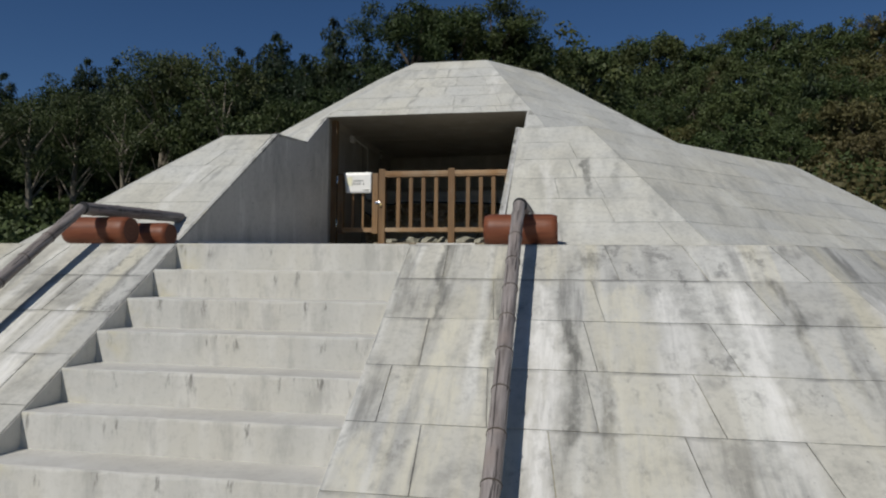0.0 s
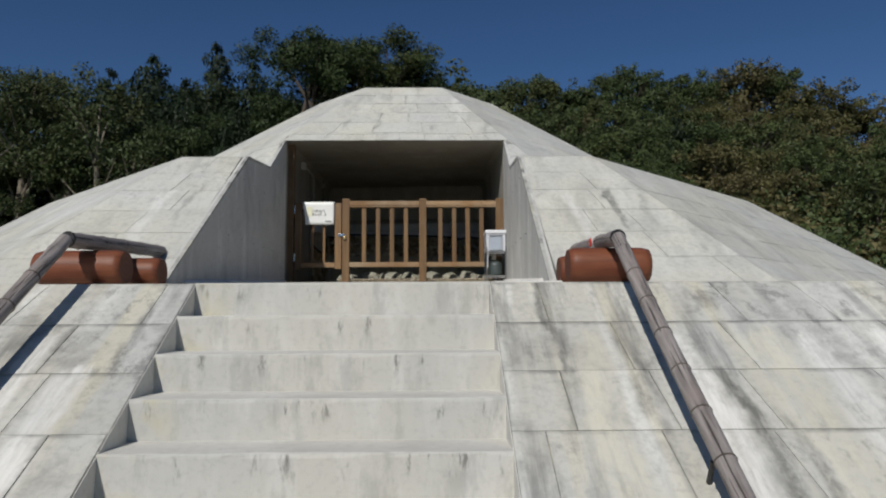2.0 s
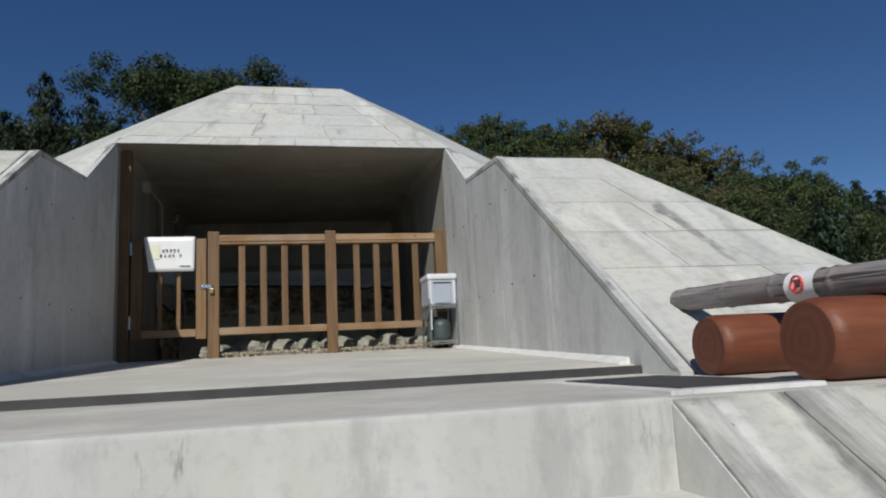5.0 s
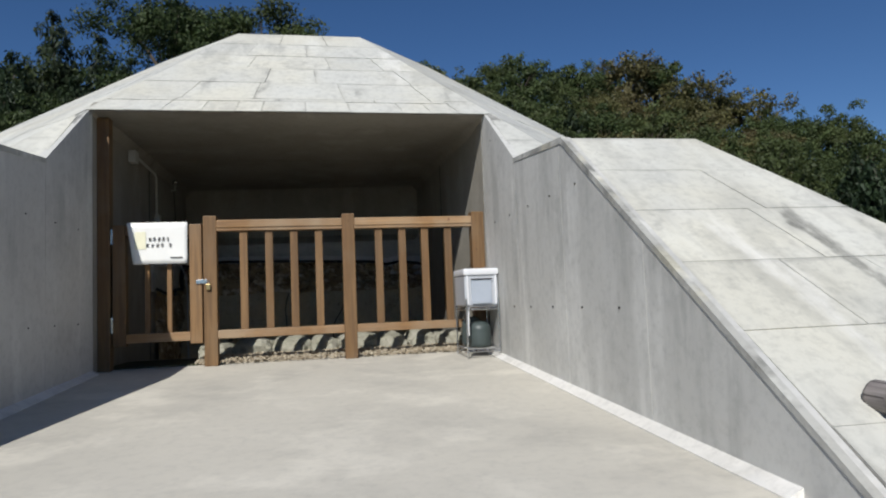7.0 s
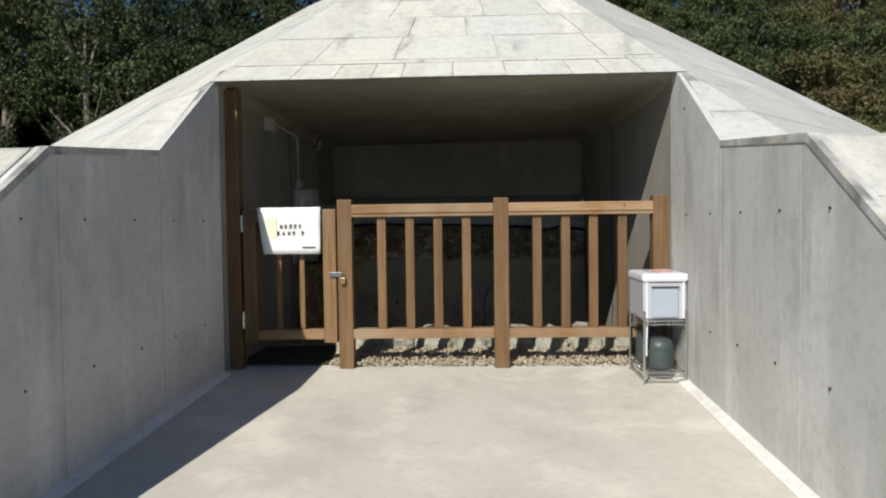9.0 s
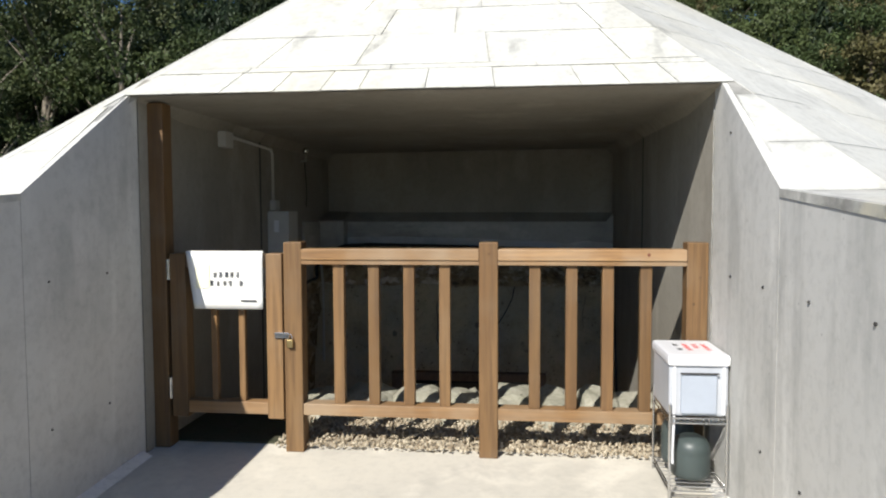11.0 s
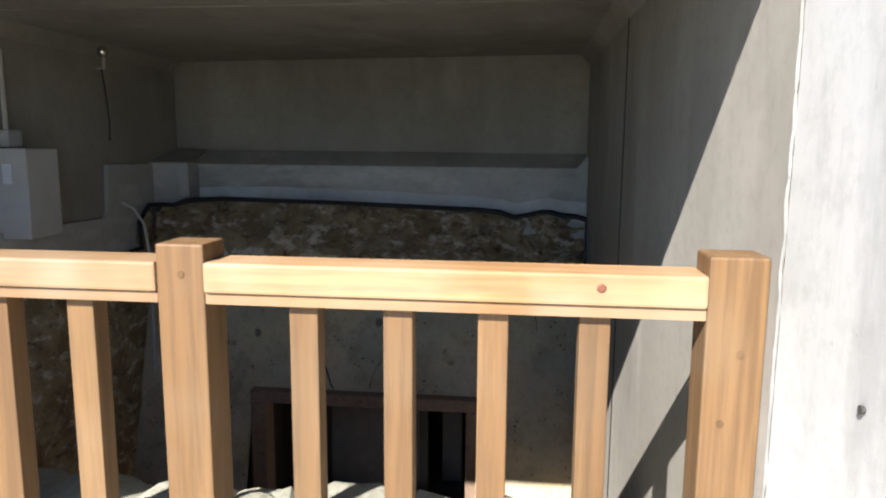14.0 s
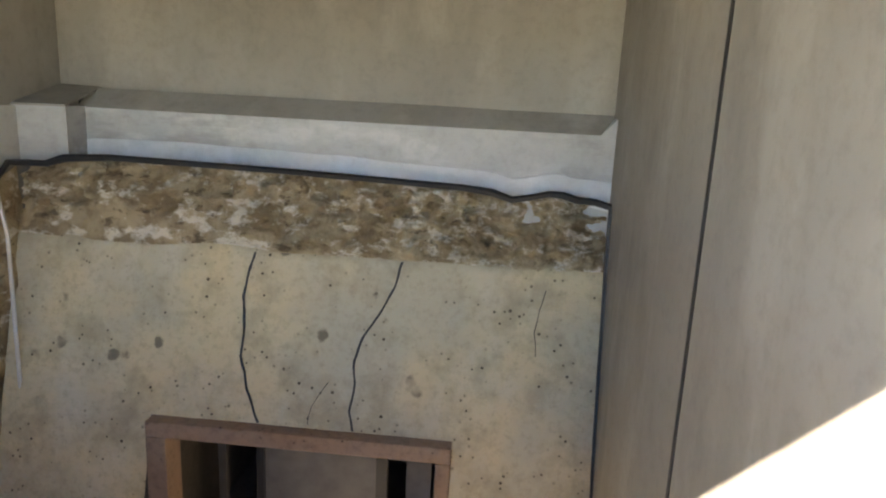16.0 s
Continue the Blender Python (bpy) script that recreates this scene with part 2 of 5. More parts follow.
def bamboo_skin(name, tilt):
    """Grey bamboo with fibres and splits along a cane that climbs by so many degrees."""
    m = Mat(name, rough=0.55, spec=0.4, local=True)
    turn = m.node("ShaderNodeMapping", Vector=m.pos)
    turn.inputs["Rotation"].default_value = (-radians(tilt), 0, 0)
    m.pos = turn.outputs["Vector"]
    g = m.noise(2.0, (22, 1.2, 22), 6, 0.65)
    c = m.mix(m.span(g, 0.35, 0.7), (0.15, 0.13, 0.12), (0.37, 0.335, 0.315))
    c = m.mix(m.span(m.noise(5, detail=4), 0.5, 0.7), c, (0.27, 0.225, 0.20))
    split = m.span(m.noise(3.0, (30, 0.5, 30), 4, 0.5), 0.585, 0.63)
    c = m.mix(m.times(split, 0.85), c, (0.03, 0.025, 0.022))
    return m.done(c, m.sum(g, split, "SUBTRACT"), 0.6, 0.005)


BAMBOO, SLOPE_BAMBOO = bamboo_skin("weathered_bamboo", 1.5), bamboo_skin("weathered_slope_bamboo", 33.5)


def plain(name, colour, rough=0.5, metal=0.0, grain=0.06, spec=0.5):
    m = Mat(name, rough=rough, metal=metal, spec=spec)
    f = m.noise(9, detail=5)
    c = m.mix(m.span(f, 0.3, 0.7), tuple(v * (1 - grain) for v in colour), tuple(min(1, v * (1 + grain)) for v in colour))
    return m.done(c, m.noise(70), 0.05, 0.003)


RUBBER = plain("black_gasket_rubber", (0.012, 0.012, 0.012), 0.6)
STEEL = plain("chromed_steel", (0.62, 0.62, 0.62), 0.22, 1.0)
DARK_STEEL = plain("dark_coated_steel", (0.035, 0.035, 0.035), 0.5, 0.2)
PLASTIC = plain("white_plastic", (0.68, 0.69, 0.71), 0.35)
CASE = plain("milky_plastic", (0.43, 0.45, 0.48), 0.3)
DRAWER = plain("clear_grey_plastic", (0.36, 0.40, 0.46), 0.25)
GREEN_PLASTIC = plain("dark_green_plastic", (0.050, 0.066, 0.064), 0.45)
PAPER = plain("laminated_paper", (0.82, 0.82, 0.78), 0.3, 0.0, 0.03)
YELLOW_PAPER = plain("faded_yellow_print", (0.80, 0.78, 0.58), 0.3)
INK = plain("black_ink", (0.02, 0.02, 0.02), 0.5)
RED = plain("red_print", (0.62, 0.05, 0.04), 0.45)
COVER = plain("dark_cover_plate", (0.045, 0.043, 0.040), 0.7, 0.0, 0.25)
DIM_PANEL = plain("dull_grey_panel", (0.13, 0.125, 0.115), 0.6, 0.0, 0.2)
CONDUIT = plain("grey_plastic_conduit", (0.46, 0.45, 0.42), 0.5)
BRASS = plain("brass", (0.55, 0.42, 0.20), 0.35, 1.0)


def stone(name, a, b, dark, scale=3.0, strength=0.6):
    m = Mat(name, rough=0.88, spec=0.3)
    c = m.mix(m.span(m.noise(scale, detail=5), 0.35, 0.68), a, b)
    c = m.mix(m.times(m.span(m.noise(scale * 6, detail=8, rough=0.7), 0.48, 0.72), 0.6), c, dark)
    c = m.mix(m.times(m.span(m.cells(26), 0.20, 0.10), m.span(m.noise(6), 0.5, 0.58)), c, tuple(v * 0.35 for v in dark))
    return m.done(c, m.noise(scale * 9, detail=8, rough=0.7), strength, 0.012)


def broken_stone():
    m = Mat("broken_tuff", rough=0.9, spec=0.2)
    c = m.mix(m.span(m.noise(7, detail=4), 0.43, 0.57), (0.27, 0.20, 0.115), (0.42, 0.33, 0.20))
    # Pale and dark patches paint lit edges and shaded hollows of the relief.
    c = m.mix(m.times(m.span(m.noise(9, (1, 1, 1.6), 7, 0.65), 0.53, 0.62), 0.85), c, (0.72, 0.65, 0.51))
    c = m.mix(m.times(m.span(m.noise(8, (1.2, 1.2, 2.2), 7, 0.65), 0.43, 0.35), 0.8), c, (0.10, 0.07, 0.04))
    return m.done(c, m.noise(24, detail=6, rough=0.65), 1.0, 0.04)


def dressed_stone():
    """Dressed tuff: ochre and grey fields, dark pits of two sizes, pale scratches of the tool."""
    m = Mat("dressed_tuff", rough=0.9, spec=0.2)
    c = m.mix(m.span(m.noise(1.7, detail=4), 0.42, 0.58), (0.52, 0.425, 0.26), (0.42, 0.37, 0.26))
    c = m.mix(m.times(m.span(m.noise(5.0, detail=7, rough=0.65), 0.48, 0.66), 0.55), c, (0.26, 0.215, 0.135))
    c = m.mix(m.times(m.span(m.noise(3.2, (1.0, 1.0, 0.5), 5), 0.54, 0.66), 0.45), c, (0.52, 0.46, 0.34))
    c = m.mix(m.times(m.span(m.sum(m.cells(26), m.span(m.noise(40), 0.3, 0.7, -0.08, 0.08)), 0.21, 0.11), m.span(m.noise(5), 0.46, 0.56)), c, (0.075, 0.06, 0.04))
    c = m.mix(m.times(m.span(m.sum(m.cells(4.0), m.span(m.noise(18), 0.3, 0.7, -0.05, 0.05)), 0.12, 0.07), m.span(m.noise(2.2), 0.50, 0.56, 0.0, 0.8)), c, (0.10, 0.085, 0.065))
    c = m.mix(m.times(m.span(m.noise(30, detail=6, rough=0.7), 0.5, 0.68), 0.35), c, (0.22, 0.185, 0.12))
    return m.done(c, m.noise(20, detail=8, rough=0.7), 0.5, 0.012)


TUFF = dressed_stone()
BROKEN = broken_stone()
FRAME_STONE = stone("brown_stone_frame", (0.22, 0.145, 0.10), (0.26, 0.18, 0.125), (0.10, 0.065, 0.045), 4.0, 0.3)
# Mossy green, taken darker to hold the shade under the gate.
MOSS = stone("shade_dark_moss", (0.055, 0.062, 0.036), (0.075, 0.068, 0.045), (0.03, 0.03, 0.02), 6.0, 0.8)
# Chamber stone with the room's shade put into its colour.
DIM_STONE = stone("shade_darkened_stone", (0.075, 0.065, 0.055), (0.055, 0.05, 0.042), (0.03, 0.026, 0.022), 3.0, 0.4)
ROCK = stone("pale_field_rock", (0.38, 0.365, 0.30), (0.29, 0.285, 0.22), (0.15, 0.15, 0.105), 5.0, 0.8)
GRAVEL = stone("gravel", (0.34, 0.29, 0.22), (0.45, 0.40, 0.31), (0.16, 0.13, 0.10), 20.0, 0.4)
SOIL = stone("gritty_earth", (0.42, 0.36, 0.26), (0.35, 0.30, 0.22), (0.14, 0.115, 0.085), 3.0, 0.6)


def foliage(name, a, b, c3):
    m = Mat(name, rough=0.6, spec=0.25)
    c = m.mix(m.island(), a, b)
    c = m.mix(m.span(m.random(), 0.45, 1.0), c, c3)
    c = m.hue(c, m.span(m.noise(0.35, detail=3), 0.3, 0.7, 0.7, 1.25))
    m.b.inputs["Transmission Weight"].default_value = 0.0
    return m.done(c)


LEAF = foliage("broad_leaves", (0.018, 0.034, 0.010), (0.044, 0.064, 0.018), (0.050, 0.066, 0.020))
PALE_LEAF = foliage("light_leaves", (0.030, 0.047, 0.014), (0.058, 0.075, 0.024), (0.066, 0.078, 0.026))
HILL_LEAF = foliage("hillside_leaves", (0.032, 0.052, 0.017), (0.062, 0.086, 0.028), (0.064, 0.082, 0.027))
AUTUMN = foliage("turning_leaves", (0.062, 0.070, 0.024), (0.118, 0.106, 0.038), (0.104, 0.086, 0.038))
NEEDLE = foliage("conifer_needles", (0.010, 0.020, 0.009), (0.022, 0.038, 0.014), (0.020, 0.032, 0.013))
BARK = plain("bark", (0.075, 0.06, 0.045), 0.9, 0.0, 0.4)
PALE_BARK = plain("pale_bark", (0.19, 0.165, 0.125), 0.9, 0.0, 0.3)


def turf():
    m = Mat("grass_ground", rough=0.95, spec=0.1)
    c = m.mix(m.span(m.noise(0.25, detail=5), 0.35, 0.65), (0.055, 0.075, 0.022), (0.095, 0.095, 0.035))
    c = m.mix(m.times(m.span(m.noise(6, detail=8), 0.45, 0.7), 0.6), c, (0.035, 0.042, 0.014))
    return m.done(c, m.noise(25, detail=6), 0.6, 0.03)


TURF = turf()


# ---- building helpers ----
def origin_of(ob):
    v = Vector()
    while ob is not None:
        v += ob.location
        ob = ob.parent
    return v


def thing(name, at, label, category, group="", kind=""):
    ob = new(name)
    ob.location = at
    ob.empty_display_size = 0.1
    return tagged(ob, label, category, group, kind)


def part(name, bm, material, parent=None, label="", smooth=False):
    """Link a bmesh in world coordinates as one mesh object under a thing or part."""
    if parent is not None:
        o = origin_of(parent)
        for v in bm.verts:
            v.co -= o
    me = bpy.data.meshes.new(name)
    bm.normal_update()
    bm.to_mesh(me)
    bm.free()
    for mat in material if isinstance(material, (list, tuple)) else (material,):
        me.materials.append(mat)
    if smooth:
        for p in me.polygons:
            p.use_smooth = True
    ob = new(name, me)
    ob.parent = parent
    return tagged(ob, label)


def whole(name, bm, material, label, category, kind="", group="", smooth=False):
    return tagged(part(name, bm, material, None, "", smooth), label, category, group, kind)


def box(x0, x1, y0, y1, z0, z1, bevel=0.0, bm=None, segments=2):
    b = bmesh.new()
    bmesh.ops.create_cube(b, size=1.0, matrix=Matrix.LocRotScale(((x0 + x1) / 2, (y0 + y1) / 2, (z0 + z1) / 2), None, (x1 - x0, y1 - y0, z1 - z0)))
    if bevel:
        bmesh.ops.bevel(b, geom=list(b.edges), offset=bevel, segments=segments, affect="EDGES", profile=0.6)
    return merged(bm, b)


def merged(bm, extra):
    if bm is None:
        return extra
    me = bpy.data.meshes.new("join")
    extra.to_mesh(me)
    extra.free()
    bm.from_mesh(me)
    bpy.data.meshes.remove(me)
    return bm


def prism(points, shift):
    """A solid from a planar outline and the way to its other face."""
    bm = bmesh.new()
    a = [bm.verts.new(p) for p in points]
    b = [bm.verts.new(Vector(p) + Vector(shift)) for p in points]
    bm.faces.new(a)
    bm.faces.new(list(reversed(b)))
    for i in range(len(a)):
        j = (i + 1) % len(a)
        bm.faces.new((a[j], a[i], b[i], b[j]))
    bmesh.ops.recalc_face_normals(bm, faces=list(bm.faces))
    return bm


def tube(points, radius, sides=10, bm=None, cap=True):
    """A round bar along points; radius is a number or one per point."""
    out = bmesh.new()
    pts = [Vector(p) for p in points]
    rad = radius if isinstance(radius, (list, tuple)) else [radius] * len(pts)
    rings = []
    up = None
    for i, p in enumerate(pts):
        d = (pts[min(i + 1, len(pts) - 1)] - pts[max(i - 1, 0)]).normalized()
        if up is None:
            up = d.orthogonal().normalized()
        up = (up - d * up.dot(d)).normalized()
        side = d.cross(up)
        rings.append([out.verts.new(p + rad[i] * (math.cos(a) * up + math.sin(a) * side)) for a in (2 * math.pi * k / sides for k in range(sides))])
    for r, s in zip(rings, rings[1:]):
        for k in range(sides):
            out.faces.new((r[k], r[(k + 1) % sides], s[(k + 1) % sides], s[k]))
    if cap:
        out.faces.new(list(reversed(rings[0])))
        out.faces.new(rings[-1])
    bmesh.ops.recalc_face_normals(out, faces=list(out.faces))
    return merged(bm, out)


# ---- the plan: an eight-sided mound in three tiers, with steps and a cutting to the chamber ----
CX, CY = -0.29, 3.35
TAN = math.tan(math.pi / 8)
FLOOR_SLOPE = 0.0436
GROUND = -1.96
STAIR_L, STAIR_R = -1.27, 0.53
RISE, TREAD, EDGE_Y, EDGE_Z = 0.195, 0.295, -4.78, -0.207
LIP_Y, LIP_Z = -0.15, 1.838
WALL_END = -0.05


def wall_left(y):
    return -1.733 + 0.012 * min(y, 0) + 0.012 * max(y, 0)


def wall_right(y):
    return 1.115 + 0.0186 * min(y, 0) - 0.030 * min(max(y, 0), 1.5)


def terrace_at(y):
    return EDGE_Z + 0.0125 * (y - EDGE_Y)


def on_face(k, u, a, z):
    """A point of the mound: k-th side counted from the front, u along it, a out from the middle axis."""
    t = k * math.pi / 4
    return Vector((CX + u * math.cos(t) + a * math.sin(t), CY + u * math.sin(t) - a * math.cos(t), z))


TIERS = {  # name: outer apothem and height of foot, the same of the top
    "lower_slope": (CY - (EDGE_Y - (EDGE_Z - GROUND) * TREAD / RISE), GROUND, CY - EDGE_Y, EDGE_Z),
    "middle_slope": (CY + 3.985, -0.20, CY + 1.85, 1.243),
    "upper_slope": (CY + 0.93, 1.325, CY - 1.85, 3.21),
}
mound = thing("burial_mound", (CX, CY, GROUND), "eight-sided tiered burial mound clad in weathered pale concrete slabs", "burial mound")


def strips(k, a0, z0, a1, z1, s0, s1, gap):
    """The free stretches of a sloping side between two heights (0 to 1 up the slope), as four corners in (u, a, z)."""
    lo, hi = [(a0 + (a1 - a0) * s, z0 + (z1 - z0) * s) for s in (s0, s1)]
    ends = (lo[0] * TAN, hi[0] * TAN)
    if gap is None:
        cuts = [((-ends[0], ends[0]), (-ends[1], ends[1]))]
    else:
        g0, g1 = gap
        cuts = [((-ends[0], max(g0 - CX, -ends[0] + 0.004)), (-ends[1], max(g0 - CX, -ends[1] + 0.004))),
                ((min(g1 - CX, ends[0] - 0.004), ends[0]), (min(g1 - CX, ends[1] - 0.004), ends[1]))]
    return [(c[0], c[1], lo, hi) for c in cuts if max(c[0][1] - c[0][0], c[1][1] - c[1][0]) > 0.03]


FRONT_JOINTS = ((0.83, 1.95, 2.48), (1.20, 1.84, 2.80), (0.83, 1.30, 1.78, 2.50), (0.69, 1.24, 1.77, 2.34), (0.94, 1.58, 2.23))  # course by course beside the steps


def clad(tier, k, bands):
    """Underlay and slabs of one side. bands: (from, to, gap) parts of the slope's height."""
    slabs = []
    a0, z0, a1, z1 = TIERS[tier]
    n = Vector((0, 0, 1)).lerp(on_face(k, 0, 1, 0) - on_face(k, 0, 0, 0), (z1 - z0) / ((z1 - z0) + (a0 - a1))).normalized()
    slope = math.hypot(a0 - a1, z1 - z0)
    flush, inward = tier == "upper_slope" and k == 0, Vector((0, 1, 0))
    under = []
    rng = random.Random(tier + str(k))
    for s0, s1, gap, *_ in bands:
        for (ul0, ur0), (ul1, ur1), lo, hi in strips(k, a0, z0, a1, z1, s0, s1, gap):
            pts = [on_face(k, ul0, *lo), on_face(k, ur0, *lo), on_face(k, ur1, *hi), on_face(k, ul1, *hi)]
            under.append(prism([p + inward * 0.010 for p in pts], inward * 0.05) if flush else prism([p - n * 0.0045 for p in pts], -n * 0.04))
    course = 0.43 / slope
    s = 1.0
    while s > 0.01:
        top, low = s, max(0.0, s - course)
        for b0, b1, gap, *widths in bands:
            w0, w1 = widths or (0.38, 0.95)
            h0, h1 = max(low, b0), min(top, b1)
            if h1 - h0 < 0.004:
                continue
            for (ul0, ur0), (ul1, ur1), lo, hi in strips(k, a0, z0, a1, z1, h0, h1, gap):
                width = max(ur0 - ul0, ur1 - ul1)
                f, cuts = 0.0, [0.0]
                while f < 1:
                    f += rng.uniform(w0, w1) / width
                    cuts.append(f)
                cuts = [c for c in cuts if c < 1 - 0.16 / width] + [1.0]
                row = round((1.0 - top) / course)
                if tier == "lower_slope" and k == 0 and ul0 + CX > 0 and row < len(FRONT_JOINTS):
                    fixed = [(x - CX - ul0) / (ur0 - ul0) for x in FRONT_JOINTS[row]]
                    cuts = [0.0] + fixed + [c for c in cuts if c > fixed[-1] + 0.3 / width]
                for f0, f1 in zip(cuts, cuts[1:]):
                    j = min(0.0028 if tier == "lower_slope" else 0.0021, 0.2 * min((ur0 - ul0) * (f1 - f0), (ur1 - ul1) * (f1 - f0)))
                    js = j / slope
                    lo2 = (a0 + (a1 - a0) * (h0 + js), z0 + (z1 - z0) * (h0 + js))
                    hi2 = (a0 + (a1 - a0) * (h1 - js), z0 + (z1 - z0) * (h1 - js))
                    q = [on_face(k, ul0 + (ur0 - ul0) * f0 + j, *lo2), on_face(k, ul0 + (ur0 - ul0) * f1 - j, *lo2),
                         on_face(k, ul1 + (ur1 - ul1) * f1 - j, *hi2), on_face(k, ul1 + (ur1 - ul1) * f0 + j, *hi2)]
                    lift = n * rng.uniform(-0.0015, 0.0015)
                    bm = prism([p + lift for p in q], inward * 0.05 if flush else -n * 0.03)
                    slabs.append(bm)
        s -= course
    return under, slabs


def plain_side(tier, k):
    a0, z0, a1, z1 = TIERS[tier]
    pts = [on_face(k, -a0 * TAN, a0, z0), on_face(k, a0 * TAN, a0, z0), on_face(k, a1 * TAN, a1, z1), on_face(k, -a1 * TAN, a1, z1)]
    bm = prism(pts, (on_face(k, 0, 0, 0) - on_face(k, 0, 1, 0)) * 0.03 + Vector((0, 0, -0.04)))
    return bm


def ring(name, a0, z0, a1, z1, parent, material):
    """A level walk round the mound between two tiers, side by side."""
    for k in range(8):
        pts = [on_face(k, -a0 * TAN, a0, z0), on_face(k, a0 * TAN, a0, z0), on_face(k, a1 * TAN, a1, z1), on_face(k, -a1 * TAN, a1, z1)]
        if name == "upper_terrace" and k == 0:
            for x0, x1 in ((pts[0].x, wall_left(-1.4) - 0.05), (wall_right(-1.4) + 0.05, pts[1].x)):
                e0, e1 = (pts[3].x, x1) if x0 < -1.8 else (x0, pts[2].x)
                q = [Vector((x0, pts[0].y, z0)), Vector((x1, pts[0].y, z0)), Vector((e1, pts[2].y, z1)), Vector((e0, pts[2].y, z1))]
                part(name, prism(q, (0, 0, -0.1)), material, parent)
            continue
        part(name, prism(pts, (0, 0, -0.1)), material, parent)


def mound_body():
    a0, z0, a1, z1 = TIERS["upper_slope"]
    lip = (LIP_Z - z0) / (z1 - z0)
    fronts = {
        "lower_slope": [(0, 1, (STAIR_L, STAIR_R))],
        "middle_slope": [(0, 1, (wall_left(-3) - 0.05, wall_right(-3) + 0.05))],
        "upper_slope": [(0, lip, (wall_left(-0.5) - 0.03, wall_right(-0.5) + 0.03)), (lip, lip + 0.07, None, 0.16, 0.42), (lip + 0.07, 1, None)],
    }
    for tier in TIERS:
        under, slabs = clad(tier, 0, fronts[tier])
        ob = part(tier, under[0], PALE_JOINT, mound)
        for bed in under[1:]:
            part("bed", bed, PALE_JOINT, ob)
        for k in range(1, 8):
            if k in (1, 7):
                under, more = clad(tier, k, [(0, 1, None)])
                slabs += more
                part("side", under[0], PALE_JOINT, ob)
            else:
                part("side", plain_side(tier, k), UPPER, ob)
        for bm in slabs:
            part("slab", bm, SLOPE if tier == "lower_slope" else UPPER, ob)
    a_low = TIERS["lower_slope"][2]
    ring("lower_terrace", a_low, EDGE_Z, CY + 3.675, terrace_at(-3.675), mound, PAVE)
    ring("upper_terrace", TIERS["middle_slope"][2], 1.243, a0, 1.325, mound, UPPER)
    cap = [on_face(k, -a1 * TAN, a1, z1) for k in range(8)]
    part("summit", prism(cap, (0, 0, -0.1)), SLOPE, mound)


mound_body()


# ---- steps cut into the lower slope ----
def steps():
    flight = thing("steps", ((STAIR_L + STAIR_R) / 2, EDGE_Y, GROUND), "flight of pale weathered concrete steps cut into the slope", "steps", kind="structure")
    for i in range(1, 10):
        y1, z1 = EDGE_Y - TREAD * (i - 1), EDGE_Z - RISE * i
        y0 = y1 - TREAD
        if i == 9:
            break
        bm = box(STAIR_L - 0.02, STAIR_R + 0.02, y0, y1 + 0.02, z1 - RISE - 0.05, z1)
        edge = [e for e in bm.edges if all(abs(v.co.y - y0) < 1e-4 and abs(v.co.z - z1) < 1e-4 for v in e.verts)]
        bmesh.ops.subdivide_edges(bm, edges=edge, cuts=40)
        edge = [e for e in bm.edges if all(abs(v.co.y - y0) < 1e-4 and abs(v.co.z - z1) < 1e-4 for v in e.verts)]
        bmesh.ops.bevel(bm, geom=edge, offset=0.020, segments=3, affect="EDGES", profile=0.55)
        for v in bm.verts:
            if v.co.z > z1 - 0.03 and v.co.y < y0 + 0.03:
                chip = 0.004 * noise.noise((v.co.x * 7, i * 3.1, 0)) + 0.004 * noise.noise((v.co.x * 25, i, 4))
                if abs(v.co.y - y0) > 1e-4:
                    v.co.y += chip
                if abs(v.co.z - z1) > 1e-4:
                    v.co.z -= chip
        bm.normal_update()
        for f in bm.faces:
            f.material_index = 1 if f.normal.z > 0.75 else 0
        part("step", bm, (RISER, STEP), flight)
    bm = box(STAIR_L + 0.006, STAIR_R - 0.006, EDGE_Y - 0.008, EDGE_Y + 0.05, EDGE_Z - RISE - 0.05, EDGE_Z + 0.003)
    edge = [e for e in bm.edges if all(abs(v.co.y - EDGE_Y + 0.008) < 1e-4 and v.co.z > EDGE_Z - 0.01 for v in e.verts)]
    bmesh.ops.bevel(bm, geom=edge, offset=0.012, segments=3, affect="EDGES", profile=0.6)
    bm.normal_update()
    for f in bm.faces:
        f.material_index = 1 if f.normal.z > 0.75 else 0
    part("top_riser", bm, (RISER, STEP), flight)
    foot_y = EDGE_Y - (EDGE_Z - GROUND) * TREAD / RISE
    for x, d in ((STAIR_L + 0.004, -0.2), (STAIR_R - 0.004, 0.2)):
        pts = [(x, foot_y, GROUND - 0.008), (x, EDGE_Y, EDGE_Z - 0.008), (x, EDGE_Y + 0.3, EDGE_Z - 0.008), (x, EDGE_Y + 0.3, GROUND - 0.03)]
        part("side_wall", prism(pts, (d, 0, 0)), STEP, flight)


steps()


# ---- the cutting: floor, wing walls, ceiling ----
def floor_at(y):
    return FLOOR_SLOPE * y


